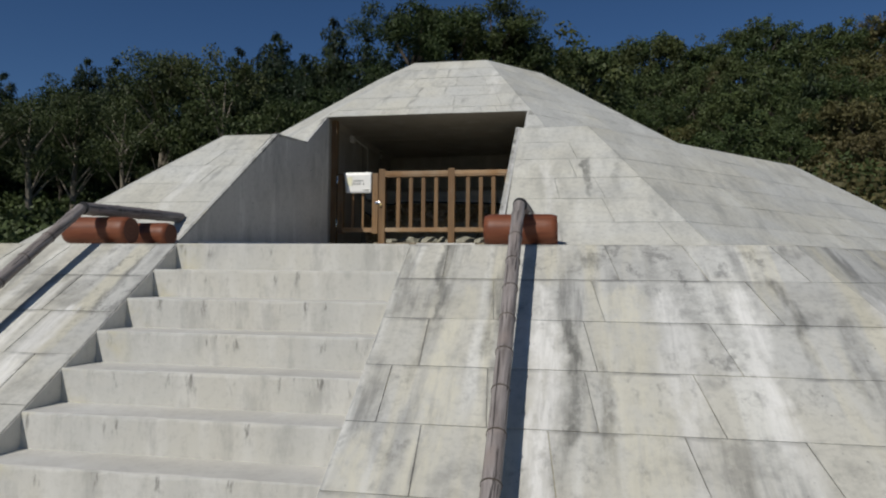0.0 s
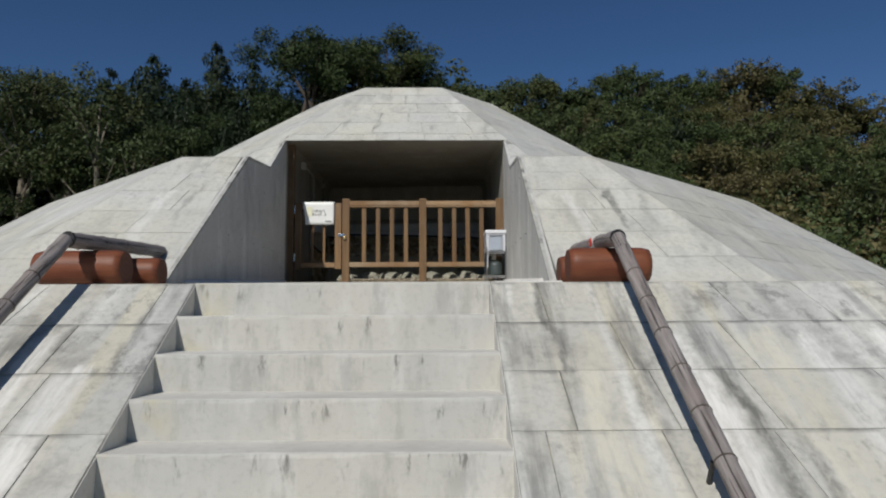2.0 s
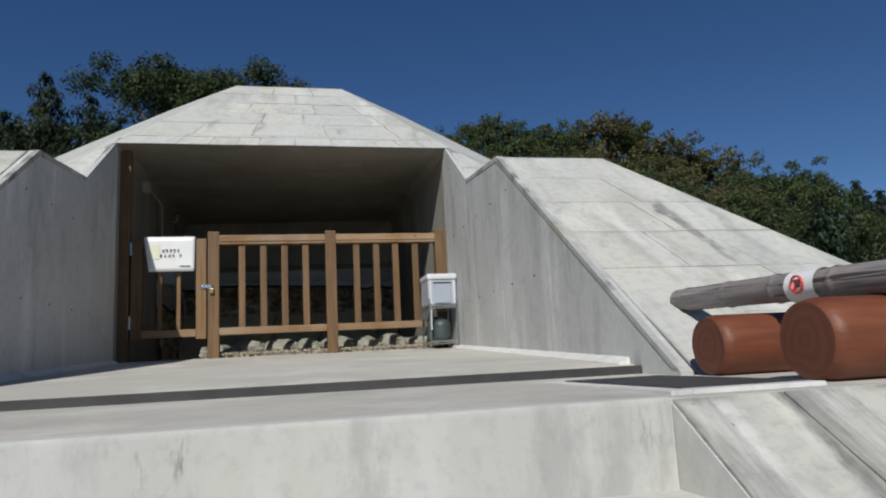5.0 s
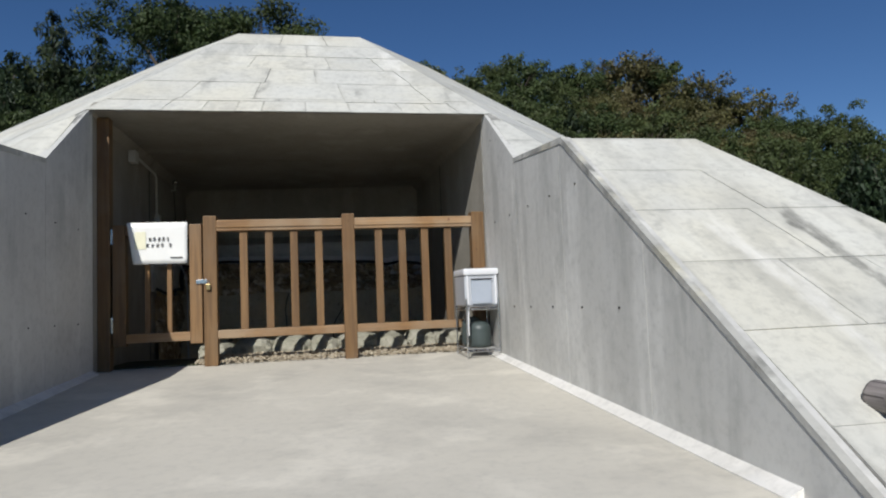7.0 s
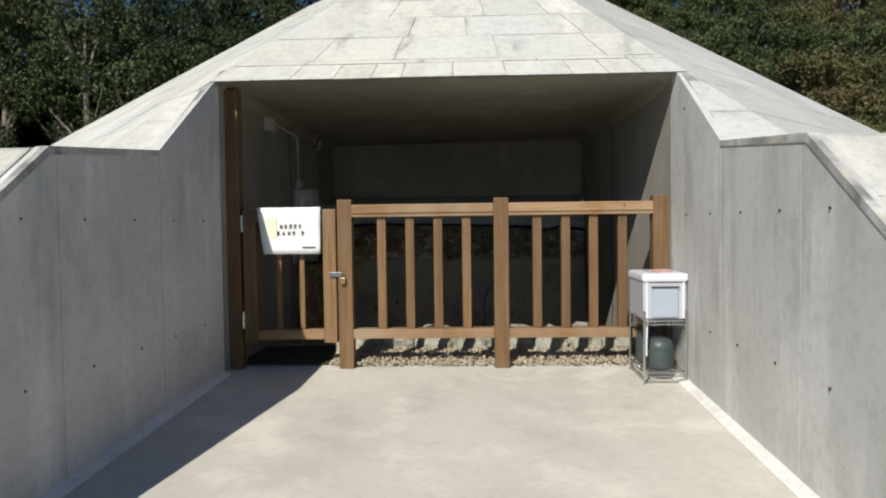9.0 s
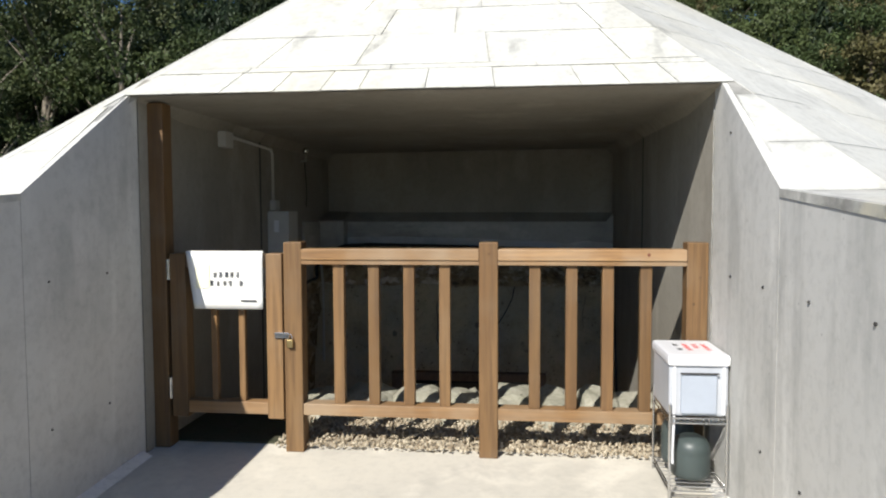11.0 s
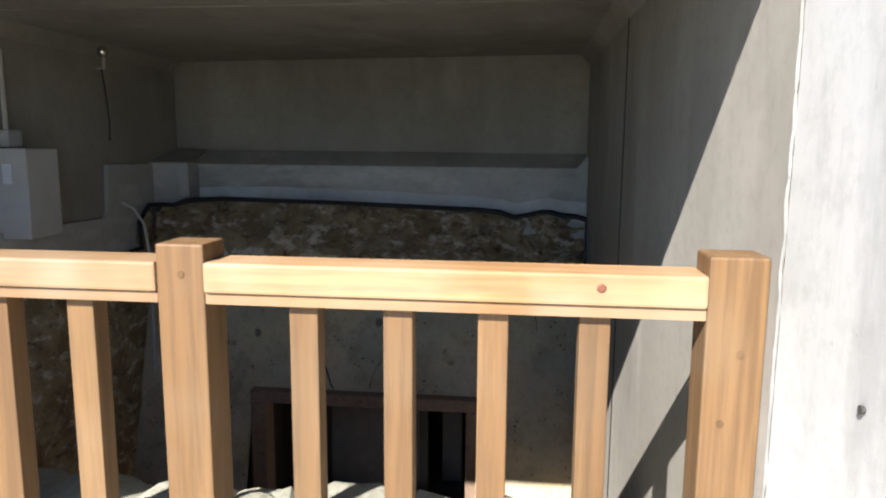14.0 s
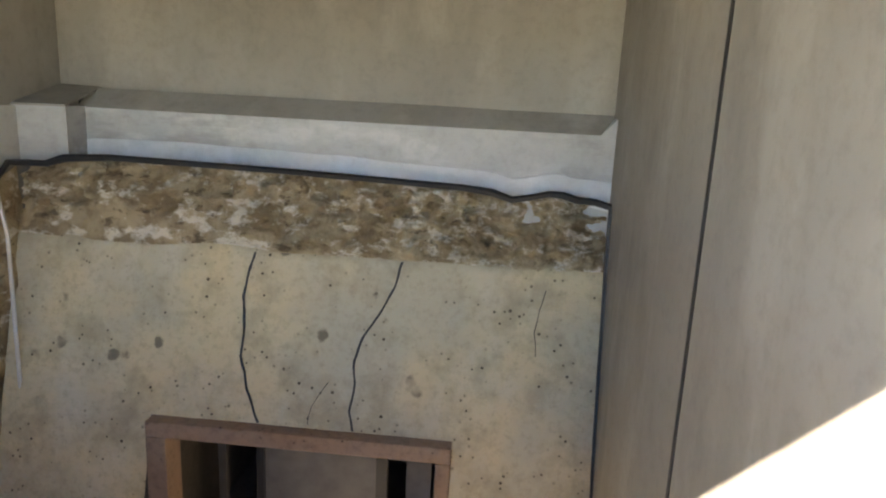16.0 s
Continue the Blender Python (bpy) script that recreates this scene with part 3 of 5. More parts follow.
def platform():
    pts = [(-1.80, -3.625, floor_at(-3.625)), (1.07, -3.625, floor_at(-3.625)), (1.13, 0.10, 0.004), (-1.76, 0.10, 0.004)]
    floor = whole("floor", prism(pts, (0, 0, -0.2)), PAVE, "cream concrete floor falling gently to a drain slot", "floor", "structure")
    whole("drain_channel", box(-1.80, 1.07, -3.682, -3.62, -0.36, floor_at(-3.65) - 0.002), COVER, "narrow dark drain grating across the floor", "drain", "structure")
    for side, x, d in (("left", wall_left, 1), ("right", wall_right, -1)):
        a, b = -3.58, -0.12
        o = 0.004
        pts = [(x(a) - d * 0.01, a, floor_at(a) + 0.034), (x(b) - d * 0.01, b, floor_at(b) + 0.034), (x(b) + d * 0.05, b, floor_at(b) + o), (x(a) + d * 0.05, a, floor_at(a) + o)]
        whole("wall_kerb", prism(pts, (0, 0, -0.06)), KERB, "low sloped mortar kerb along the foot of the wall", "kerb", "structure", "mortar kerbs")


platform()


def wall_top(y):
    pts = [(-3.97, floor_at(-3.97) - 0.01), (-1.85, 1.247), (-0.93, 1.329), (LIP_Y, LIP_Z + 0.004), (0.0, 1.87), (3.6, 1.87)]
    for (y0, z0), (y1, z1) in zip(pts, pts[1:]):
        if y <= y1:
            return z0 + (z1 - z0) * (y - y0) / (y1 - y0)
    return 1.87


def wing_wall(name, x_at, out, label):
    """A wall of tall formed panels with fine seams and tie holes, standing along the cutting."""
    wall = thing(name, (x_at(0), 0, 0), label, "wall", kind="structure")
    end = WALL_END if out > 0 else WALL_END - 0.04
    seams = [-3.97, -2.72, -1.80, -0.93, end, 1.545, 3.5]
    for y0, y1 in zip(seams, seams[1:]):
        gap = 0.011 if y1 > 1 or y0 > 1 else 0.0016
        a, b = y0 + (gap if y0 != seams[0] else 0), y1 - gap
        bottom = floor_at(-3.97) - 0.08 if y1 < 0 else -1.2
        knots = [a] + [k for k in (-1.85, -0.93, LIP_Y, 0.0) if a < k < b] + [b]
        pts = [(x_at(a), a, bottom), (x_at(b), b, bottom)] + [(x_at(k), k, wall_top(k)) for k in reversed(knots)]
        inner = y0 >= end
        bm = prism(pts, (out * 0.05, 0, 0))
        # Panels inside the mouth take the shade-darkened concrete.
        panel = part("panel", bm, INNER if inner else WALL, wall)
        if inner:
            continue
        z = 0.35
        while z < 1.7:
            for f in (0.22, 0.70):
                y = a + (b - a) * (f + 0.06 * math.sin(z * 9 + a * 5))
                if z < wall_top(y) - 0.12:
                    hole = bmesh.new()
                    bmesh.ops.create_cone(hole, segments=10, radius1=0.0062, radius2=0.004, depth=0.01, cap_ends=True,
                                          matrix=Matrix.Translation((x_at(y) - out * 0.0005, y, z)) @ Matrix.Rotation(radians(90), 4, "Y"))
                    part("tie_hole", hole, COVER, panel)
            z += 0.62
    pts = [(x_at(-3.9) + out * 0.03, -3.9, -0.4), (x_at(-1.85) + out * 0.03, -1.80, 1.1), (x_at(-0.9) + out * 0.03, -0.9, 1.2), (x_at(0) + out * 0.03, 0.0, 1.75),
           (x_at(3.6) + out * 0.03, 3.6, 1.8), (x_at(3.6) + out * 0.03, 3.6, -1.3), (x_at(0.2) + out * 0.03, 0.2, -1.3), (x_at(0.2) + out * 0.03, 0.2, -0.4)]
    corner = [(y, wall_top(y) + 0.002) for y in (-3.955, -1.85, -0.93)]
    for (ya, za), (yb, zb) in zip(corner, corner[1:]):
        d = Vector((0, yb - ya, zb - za)).normalized()
        drop = Vector((0, d.z, -d.y)) * 0.028
        a, b = Vector((x_at(ya) - out * 0.004, ya, za)), Vector((x_at(yb) - out * 0.004, yb, zb))
        low_a = a + drop if ya > -3 else a + Vector((0, 0.034, 0))
        bend = Vector((0, 0.008, -0.033))
        low_b = b + bend if yb < -1 else b + drop
        part("coping", prism([a, b, low_b, a + bend if ya > -3 else low_a], (out * 0.03, 0, 0)), SLAB_EDGE, wall, "stained edge of the cladding slab")
    part("backing", prism(pts, (out * 0.25, 0, 0)), RUBBER, wall)
    x = x_at(1.545)
    part("seam_filler", box(min(x - out * 0.002, x + out * 0.04), max(x - out * 0.002, x + out * 0.04), 1.533, 1.557, -1.2, LIP_Z - 0.06), RUBBER, wall, "black joint filler")
    return wall


wing_wall("wall_left", wall_left, -1, "grey formed concrete wing wall with seams and tie holes")
wing_wall("wall_right", wall_right, 1, "grey formed concrete wing wall with seams and tie holes")


def ceiling():
    xl, xr = -1.76, 1.14
    bm = None
    for y0, y1 in ((LIP_Y + 0.005, 1.535), (1.555, 3.5)):
        pts = [(xl, y0, LIP_Z - 0.004), (xl, y1, LIP_Z - 0.004), (xl, y1, 1.95), (xl, y0 + 0.18, 1.95)]
        if y0 > 1:
            pts[3] = (xl, y0, 1.95)
        bm = merged(bm, prism(pts, (xr - xl, 0, 0)))
        for side, x_at in ((1, wall_left), (-1, wall_right)):
            fillet = bmesh.new()
            last = None
            for y in (y0, y0 + 0.55, y1) if y0 < 1 else (y0, y1):
                w = 0.006 if y == y0 and y0 < 1 else 0.06
                x = x_at(y)
                ring_now = [fillet.verts.new(p) for p in ((x - side * 0.03, y, LIP_Z), (x + side * w, y, LIP_Z + 0.001), (x - side * 0.002, y, LIP_Z - 1.25 * w), (x - side * 0.03, y, LIP_Z - 1.25 * w))]
                if last:
                    for a in range(4):
                        fillet.faces.new((last[a], last[(a + 1) % 4], ring_now[(a + 1) % 4], ring_now[a]))
                else:
                    fillet.faces.new(ring_now)
                last = ring_now
            fillet.faces.new(list(reversed(last)))
            bmesh.ops.recalc_face_normals(fillet, faces=list(fillet.faces))
            bm = merged(bm, fillet)
    bm = merged(bm, box(xl, xr, 1.5, 1.6, LIP_Z + 0.03, LIP_Z + 0.1))
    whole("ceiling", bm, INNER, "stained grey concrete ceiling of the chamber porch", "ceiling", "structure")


ceiling()

# ---- the chamber front: upper back wall, pale band, broken stone, dressed slab with a framed opening ----
TOP_X = [-1.70, -1.60, -1.52, -1.43, -1.2, -0.41, 0.42, 0.55, 0.64, 0.72, 0.80, 0.86, 0.92, 1.0, 1.07]
TOP_Z = [0.80, 0.895, 0.895, 0.925, 0.94, 0.925, 0.898, 0.885, 0.857, 0.872, 0.892, 0.890, 0.872, 0.868, 0.85]


def slab_top(x):
    return float(np.interp(x, TOP_X, TOP_Z))


def back_y(x):
    return 3.18 - 0.07 * (x + 1.43)


def slab_y(z):
    return 2.90 - 0.27 * max(0.0, 0.56 - z)


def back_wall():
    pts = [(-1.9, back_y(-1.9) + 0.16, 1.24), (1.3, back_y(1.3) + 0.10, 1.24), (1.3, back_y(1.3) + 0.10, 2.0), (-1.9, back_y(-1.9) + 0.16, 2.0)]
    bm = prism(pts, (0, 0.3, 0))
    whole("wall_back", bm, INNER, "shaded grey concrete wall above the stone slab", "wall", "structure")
    bm = bmesh.new()
    rows = []
    for x in (-1.50, -0.9, -0.2, 0.4, 1.14):
        y = back_y(x)
        rows.append([bm.verts.new(p) for p in ((x, y + 0.25, 0.5), (x, y, 0.5), (x, y, 1.155), (x, y + 0.03, 1.18), (x, y + 0.12, 1.245), (x, y + 0.25, 1.245))])
    for r, s in zip(rows, rows[1:]):
        for i in range(5):
            bm.faces.new((r[i], s[i], s[i + 1], r[i + 1])).material_index = 1 if i > 1 else 0
    whole("ledge_band", bm, (BAND, INNER), "pale mortar band with a dusty sloped ledge", "ledge", "structure")
    bm = bmesh.new()
    prev = None
    for x in np.linspace(-1.46, 1.075, 60):
        y = back_y(x) - 0.004
        low = slab_top(x) - 0.03
        high = slab_top(x) + 0.075 + 0.012 * noise.noise((x * 3, 0, 2)) + 0.03 * max(0.0, x - 0.4)
        cur = [bm.verts.new(p) for p in ((x, y, low), (x, y, high), (x, y + 0.006, high + 0.004))]
        if prev:
            for i in range(2):
                bm.faces.new((prev[i], cur[i], cur[i + 1], prev[i + 1]))
        prev = cur
    whole("skim_coat", bm, SKIM, "white skim of mortar along the foot of the band", "mortar", "structure")
    bm = prism([(1.085, back_y(1.06) - 0.01, 1.155), (1.005, back_y(1.0) - 0.004, 1.155), (1.085, back_y(1.06) - 0.01, 1.245)], (0, 0.10, 0))
    whole("ledge_fillet", bm, BAND, "small triangular mortar fillet at the ledge end", "ledge", "structure")
    outline = ((1.58, 0.60), (2.41, 0.57), (2.41, 0.63), (2.77, 0.64), (2.77, 0.80), (2.88, 0.895), (3.0, 0.895), (3.0, 1.155), (2.51, 1.165), (2.49, 0.90), (2.46, 0.86), (1.58, 0.875))
    whole("side_mortar", prism([(-1.678 - 0.004 * (3 - y), y, z) for y, z in outline], (-0.06, 0, 0)), BAND, "pale mortar coat stepping along the side wall", "mortar", "structure")
    bm = prism([(-1.46, 3.03, 0.885), (-1.53, 3.03, 0.885), (-1.72, 2.98, 0.885), (-1.72, 3.4, 0.885), (-1.46, 3.4, 0.885)], (0, 0, 0.275))
    whole("ledge_block", bm, BAND, "pale mortar block at the corner of the ledge", "ledge", "structure")
    bm = prism([(-1.46, 3.03, 1.16), (-1.72, 2.98, 1.16), (-1.72, 3.4, 1.26), (-1.46, 3.4, 1.26)], (0, 0, 0.01))
    whole("ledge_cap", bm, INNER, "dusty top of the corner block", "ledge", "structure")


back_wall()
WIN_L, WIN_R, WIN_T = -0.93, 0.45, -0.19


def stone_slab():
    """The dressed slab with its broken upper edge, open where the frame stands."""
    slab = thing("stone_slab", (0, 2.9, -1.1), "cracked yellowish dressed stone slab with a rough broken upper edge", "stone slab")
    xs = np.linspace(-1.66, 1.06, 300)
    for name, material, lo, hi, n in (("dressed_face", TUFF, -1.1, 0.58, 70), ("broken_edge", BROKEN, 0.565, None, 44)):
        bm = bmesh.new()
        grid = []
        for j in range(n + 1):
            row = []
            for x in xs:
                if hi is not None:
                    z = lo + (hi - lo) * j / n
                    z_edge = 0.575 + 0.035 * noise.noise((x * 2.2, 3, 1)) if j == n else z
                    d = 0.006 * noise.noise((x * 3, z * 3, 0)) + 0.003 * noise.noise((x * 14, z * 14, 2))
                    if j == n:
                        d += 0.02
                    row.append(bm.verts.new((x, slab_y(z) + d, z_edge)))
                else:
                    t = j / n
                    z = 0.565 + 0.03 * noise.noise((x * 2.2, 3, 1)) + (slab_top(x) - 0.008 - 0.565) * t
                    d = 0.07 * noise.fractal((x * 6, z * 9, 4), 0.7, 2.0, 6) + 0.12 * abs(noise.noise((x * 9, z * 14, 7))) + 0.05 * abs(noise.noise((x * 24, z * 34, 3))) - 0.03
                    d = min(d, 0.085)
                    d *= min(1.0, 0.12 + max(0.0, t - (0.34 if x < -0.58 else 0.02)) * 6)
                    row.append(bm.verts.new((x, 2.905 + d + 0.09 * t, z)))
            grid.append(row)
        for r, s in zip(grid, grid[1:]):
            for i in range(len(xs) - 1):
                cx, cz = (xs[i] + xs[i + 1]) / 2, (r[i].co.z + s[i].co.z) / 2
                if hi is not None and WIN_L < cx < WIN_R and cz < WIN_T:
                    continue
                bm.faces.new((r[i], r[i + 1], s[i + 1], s[i]))
        bmesh.ops.delete(bm, geom=[v for v in bm.verts if not v.link_faces], context="VERTS")
        part(name, bm, material, slab, "rough broken upper edge" if hi is None else "smooth dressed face", smooth=True)
    cracks = ([(-0.52, 0.56), (-0.545, 0.47), (-0.56, 0.36), (-0.545, 0.24), (-0.55, 0.1), (-0.51, -0.04), (-0.45, -0.18)],
              [(0.155, 0.56), (0.13, 0.45), (0.07, 0.33), (0.0, 0.22), (-0.03, 0.12), (-0.02, 0.0), (-0.035, -0.1), (-0.015, -0.18)],
              [(0.80, 0.48), (0.775, 0.4), (0.76, 0.3), (0.77, 0.2)], [(-0.22, -0.17), (-0.21, -0.09), (-0.14, 0.02)])
    # Each crack's inner shade is a near-black strip on the slab face.
    for i, line in enumerate(cracks):
        bm = bmesh.new()
        prev = None
        fine = [Vector((x + 0.018, 0, z)) for x, z in line]
        pts = []
        for a, b in zip(fine, fine[1:]):
            pts += [a.lerp(b, f) for f in (0, 0.25, 0.5, 0.75)]
        pts.append(fine[-1])
        for q in pts:
            w = (0.0075 if i < 2 else 0.0022) * (0.6 + 0.8 * abs(noise.noise((q.x * 20, q.z * 20, i))))
            x = q.x + 0.006 * noise.noise((q.z * 18, i, 0))
            y = slab_y(q.z) - 0.0085
            cur = (bm.verts.new((x - w, y, q.z)), bm.verts.new((x + w, y, q.z)), bm.verts.new((x, y + 0.02, q.z)))
            if prev:
                bm.faces.new((prev[0], prev[1], cur[1], cur[0]))
                bm.faces.new((prev[1], prev[2], cur[2], cur[1]))
                bm.faces.new((prev[2], prev[0], cur[0], cur[2]))
            prev = cur
        part("crack", bm, RUBBER, slab, "near-black strip for the shade in a crack")


stone_slab()


def chamber_opening():
    """The brown stone frame and the dark chamber that shows inside it."""
    y = slab_y(-0.4) - 0.004
    frame_thing = thing("chamber_doorway", ((WIN_L + WIN_R) / 2, y, -1.1), "brown stone door frame round the dark chamber opening", "doorway", kind="structure")
    low = -1.1
    part("lintel", box(WIN_L, WIN_R, y - 0.01, y + 0.13, WIN_T - 0.075, WIN_T, 0.008), FRAME_STONE, frame_thing)
    part("jamb", box(WIN_L, WIN_L + 0.095, y - 0.01, y + 0.13, low, WIN_T - 0.076, 0.006), FRAME_STONE, frame_thing)
    part("jamb", box(WIN_R - 0.065, WIN_R, y - 0.01, y + 0.13, low, WIN_T - 0.076, 0.006), FRAME_STONE, frame_thing)
    room = thing("inner_chamber", (-0.24, 3.6, -1.1), "dim stone chamber behind the door frame", "chamber", kind="structure")
    # Room faces are coloured nearly black to deepen the chamber's shade.
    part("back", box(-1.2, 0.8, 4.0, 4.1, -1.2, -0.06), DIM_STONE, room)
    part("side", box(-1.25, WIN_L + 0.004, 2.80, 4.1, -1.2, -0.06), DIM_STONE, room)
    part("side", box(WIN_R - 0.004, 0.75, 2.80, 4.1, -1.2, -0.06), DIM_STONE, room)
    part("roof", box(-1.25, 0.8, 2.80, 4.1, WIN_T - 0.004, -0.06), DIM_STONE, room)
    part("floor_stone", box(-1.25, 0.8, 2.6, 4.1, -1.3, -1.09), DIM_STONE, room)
    door = thing("inner_door", (-0.3, 3.2, -1.1), "dark inner door frame inside the stone chamber", "door frame")
    part("post", box(-0.80, -0.76, 3.10, 3.14, -1.1, -0.16), COVER, door)
    part("post", box(-0.64, -0.60, 3.22, 3.27, -1.1, -0.16), DARK_STEEL, door)
    part("post", box(0.02, 0.08, 3.22, 3.27, -1.1, -0.16), DARK_STEEL, door)
    part("rail", box(-0.60, 0.02, 3.22, 3.27, -0.43, -0.385), DARK_STEEL, door)
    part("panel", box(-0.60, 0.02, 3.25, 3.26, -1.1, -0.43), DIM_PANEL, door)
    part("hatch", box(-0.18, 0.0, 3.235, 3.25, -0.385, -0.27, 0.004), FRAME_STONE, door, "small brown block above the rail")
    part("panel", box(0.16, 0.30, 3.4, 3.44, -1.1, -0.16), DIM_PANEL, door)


chamber_opening()


STEPPED = [(-1.60, 2.945, 0.899), (-1.65, 2.87, 0.905), (-1.65, 2.75, 0.81), (-1.65, 2.765, 0.645), (-1.65, 2.41, 0.632), (-1.65, 2.41, 0.575), (-1.65, 2.01, 0.58), (-1.66, 1.58, 0.62)]


def gaskets():
    g = thing("gasket", (0, 2.93, 0.85), "black rubber gasket along the broken stone edge", "gasket")
    top = [(x, 2.945, z + 0.004) for x, z in zip(TOP_X[1:], TOP_Z[1:])]
    part("top_strip", tube(top, [0.0165 + 0.005 * noise.noise((p[0] * 6, 0, 0)) for p in top], 6), RUBBER, g)
    part("side_strip", tube([(1.066, 2.93, 0.86), (1.066, 2.88, 0.55), (1.066, slab_y(0), 0.0), (1.066, slab_y(-1.1), -1.1)], 0.010, 6), RUBBER, g)
    part("stepped_strip", tube(STEPPED, 0.015, 6), RUBBER, g)


gaskets()


def side_stone():
    bm = bmesh.new()
    grid = []
    for i in range(40):
        y = 1.66 + (2.98 - 1.66) * i / 39
        top = float(np.interp(y, [1.66, 2.0, 2.40, 2.42, 2.74, 2.76, 2.98], [0.61, 0.575, 0.57, 0.63, 0.64, 0.80, 0.88]))
        row = []
        for j in range(40):
            z = -1.1 + (top + 1.1) * j / 39
            d = 0.05 * noise.fractal((y * 4, z * 4, 9), 1.0, 2.0, 4)
            row.append(bm.verts.new((-1.66 + d - 0.03 * (j / 39) ** 3, y, z)))
        grid.append(row)
    for r, s in zip(grid, grid[1:]):
        for j in range(39):
            bm.faces.new((r[j], s[j], s[j + 1], r[j + 1]))
    whole("side_stone", bm, BROKEN, "rough brown side stone of the chamber", "stone slab", smooth=True)


side_stone()
# Unseen floor, made pale so that sun bounces up onto slab and ceiling.
whole("pit_floor", box(-1.9, 1.3, 1.01, 2.95, -1.25, -1.1), SOIL, "unseen earth floor of the pit, coloured pale to bounce light", "floor", "structure")
whole("pit_edge", box(-1.9, 1.3, 0.80, 1.00, -1.2, 0.0), SOIL, "earth edge behind the row of rocks", "earth bank", "structure")
# The gate's ground shade is put into this dark greenish bed.
whole("moss_bed", box(-1.74, -1.063, 0.101, 0.798, -0.2, 0.012), MOSS, "mossy earth under the gate, coloured dark for shade", "earth", "structure")
whole("gravel_bed", box(-1.06, 1.12, 0.101, 0.798, -0.2, 0.020), GRAVEL, "bed of small brown gravel under the gate", "gravel", "structure")


def gravel_stones():
    rng = np.random.default_rng(5)
    bm = bmesh.new()
    base = bmesh.new()
    bmesh.ops.create_icosphere(base, subdivisions=1, radius=1.0)
    co = np.array([v.co[:] for v in base.verts])
    fc = [[v.index for v in f.verts] for f in base.faces]
    base.free()
    verts, faces = [], []
    for _ in range(4200):
        x, y = rng.uniform(-1.08, 1.10), rng.uniform(0.03, 0.60)
        r = rng.uniform(0.005, 0.011)
        s = rng.uniform(0.6, 1.25, 3) * r
        o = len(verts)
        jit = co * s * (1 + rng.uniform(-0.2, 0.2, (len(co), 1)))
        verts += (jit + (x, y, 0.018 + rng.uniform(0, 0.012) + 0.02 * min(1, y / 0.2))).tolist()
        faces += [[i + o for i in f] for f in fc]
    me = bpy.data.meshes.new("gravel_stones")
    me.from_pydata(verts, [], faces)
    m = Mat("gravel_stone", rough=0.85)
    c = m.mix(m.island(), (0.20, 0.155, 0.10), (0.50, 0.44, 0.33))
    me.materials.append(m.done(c))
    bm.free()
    tagged(new("gravel_stones", me), "loose brown and cream gravel stones", "gravel", kind="stuff")


gravel_stones()


def rock(x, y, z, sx, sy, sz, seed):
    bm = bmesh.new()
    bmesh.ops.create_icosphere(bm, subdivisions=3, radius=1.0)
    for v in bm.verts:
        p = v.co.copy()
        d = 1 + 0.24 * noise.noise(p * 1.3 + Vector((seed, 0, 0))) + 0.12 * noise.noise(p * 3.5 + Vector((0, seed, 0)))
        q = Vector([math.copysign(abs(c) ** 0.72, c) for c in p]) * d
        v.co = Vector((x + q.x * sx, y + q.y * sy, z + q.z * sz))
    whole("rock", bm, ROCK, "pale angular rock edging the pit behind the gate", "rock", "", "rocks behind the gate")


rr = random.Random(11)
at = -1.16
count = 0
while at < 1.02:
    half = rr.uniform(0.13, 0.20)
    low = 0.8 if at > 0.62 or at < -0.9 else 1.0
    rock(at + half, rr.uniform(0.70, 0.75), 0.01, half * 1.06, rr.uniform(0.25, 0.29), rr.uniform(0.14, 0.165) * low, count * 3.7 + 0.5)
    at += half * 1.72
    count += 1


# ---- the timber fence and gate across the mouth ----
def fence():
    f = thing("timber_fence", (0.05, 0.05, 0), "low honey-coloured cedar fence with square posts and slats", "fence")
    for x0 in (-1.011, 0.0, 1.011):
        part("post", box(x0, x0 + 0.095 + (0.006 if x0 > 1 else 0), 0.0, 0.095, 0.0, 1.10, 0.005), WOOD_Z, f)
    for a, b, slats in ((-0.916, 0.0, (-0.727, -0.543, -0.360, -0.176)), (0.095, 1.011, (0.279, 0.461, 0.639, 0.823))):
        part("top_rail", box(a, b, -0.006, 0.098, 1.008, 1.066, 0.006), WOOD_X, f)
        part("under_rail", box(a, b, 0.002, 0.090, 0.985, 1.0075, 0.002), WOOD_X, f)
        part("bottom_rail", box(a, b, 0.004, 0.092, 0.196, 0.257, 0.005), WOOD_X, f)
        for c in slats:
            part("slat", box(c - 0.028, c + 0.028, 0.022, 0.070, 0.257, 0.985, 0.003), WOOD_SLAT, f)
    for x, z in ((0.049, 1.042), (1.071, 0.928), (1.045, 0.80)):
        bm = bmesh.new()
        bmesh.ops.create_cone(bm, segments=12, radius1=0.007, radius2=0.007, depth=0.002, cap_ends=True, matrix=Matrix.Translation((x, -0.0005, z)) @ Matrix.Rotation(radians(90), 4, "X"))
        part("plug", bm, WOOD_DARK, f, "dark knot plug")
    bm = bmesh.new()
    bmesh.ops.create_cone(bm, segments=14, radius1=0.009, radius2=0.006, depth=0.002, cap_ends=True, matrix=Matrix.Translation((0.829, -0.0068, 1.040)) @ Matrix.Rotation(radians(90), 4, "X"))
    part("knot", bm, LOG_END, f, "dark red knot in the rail")


fence()


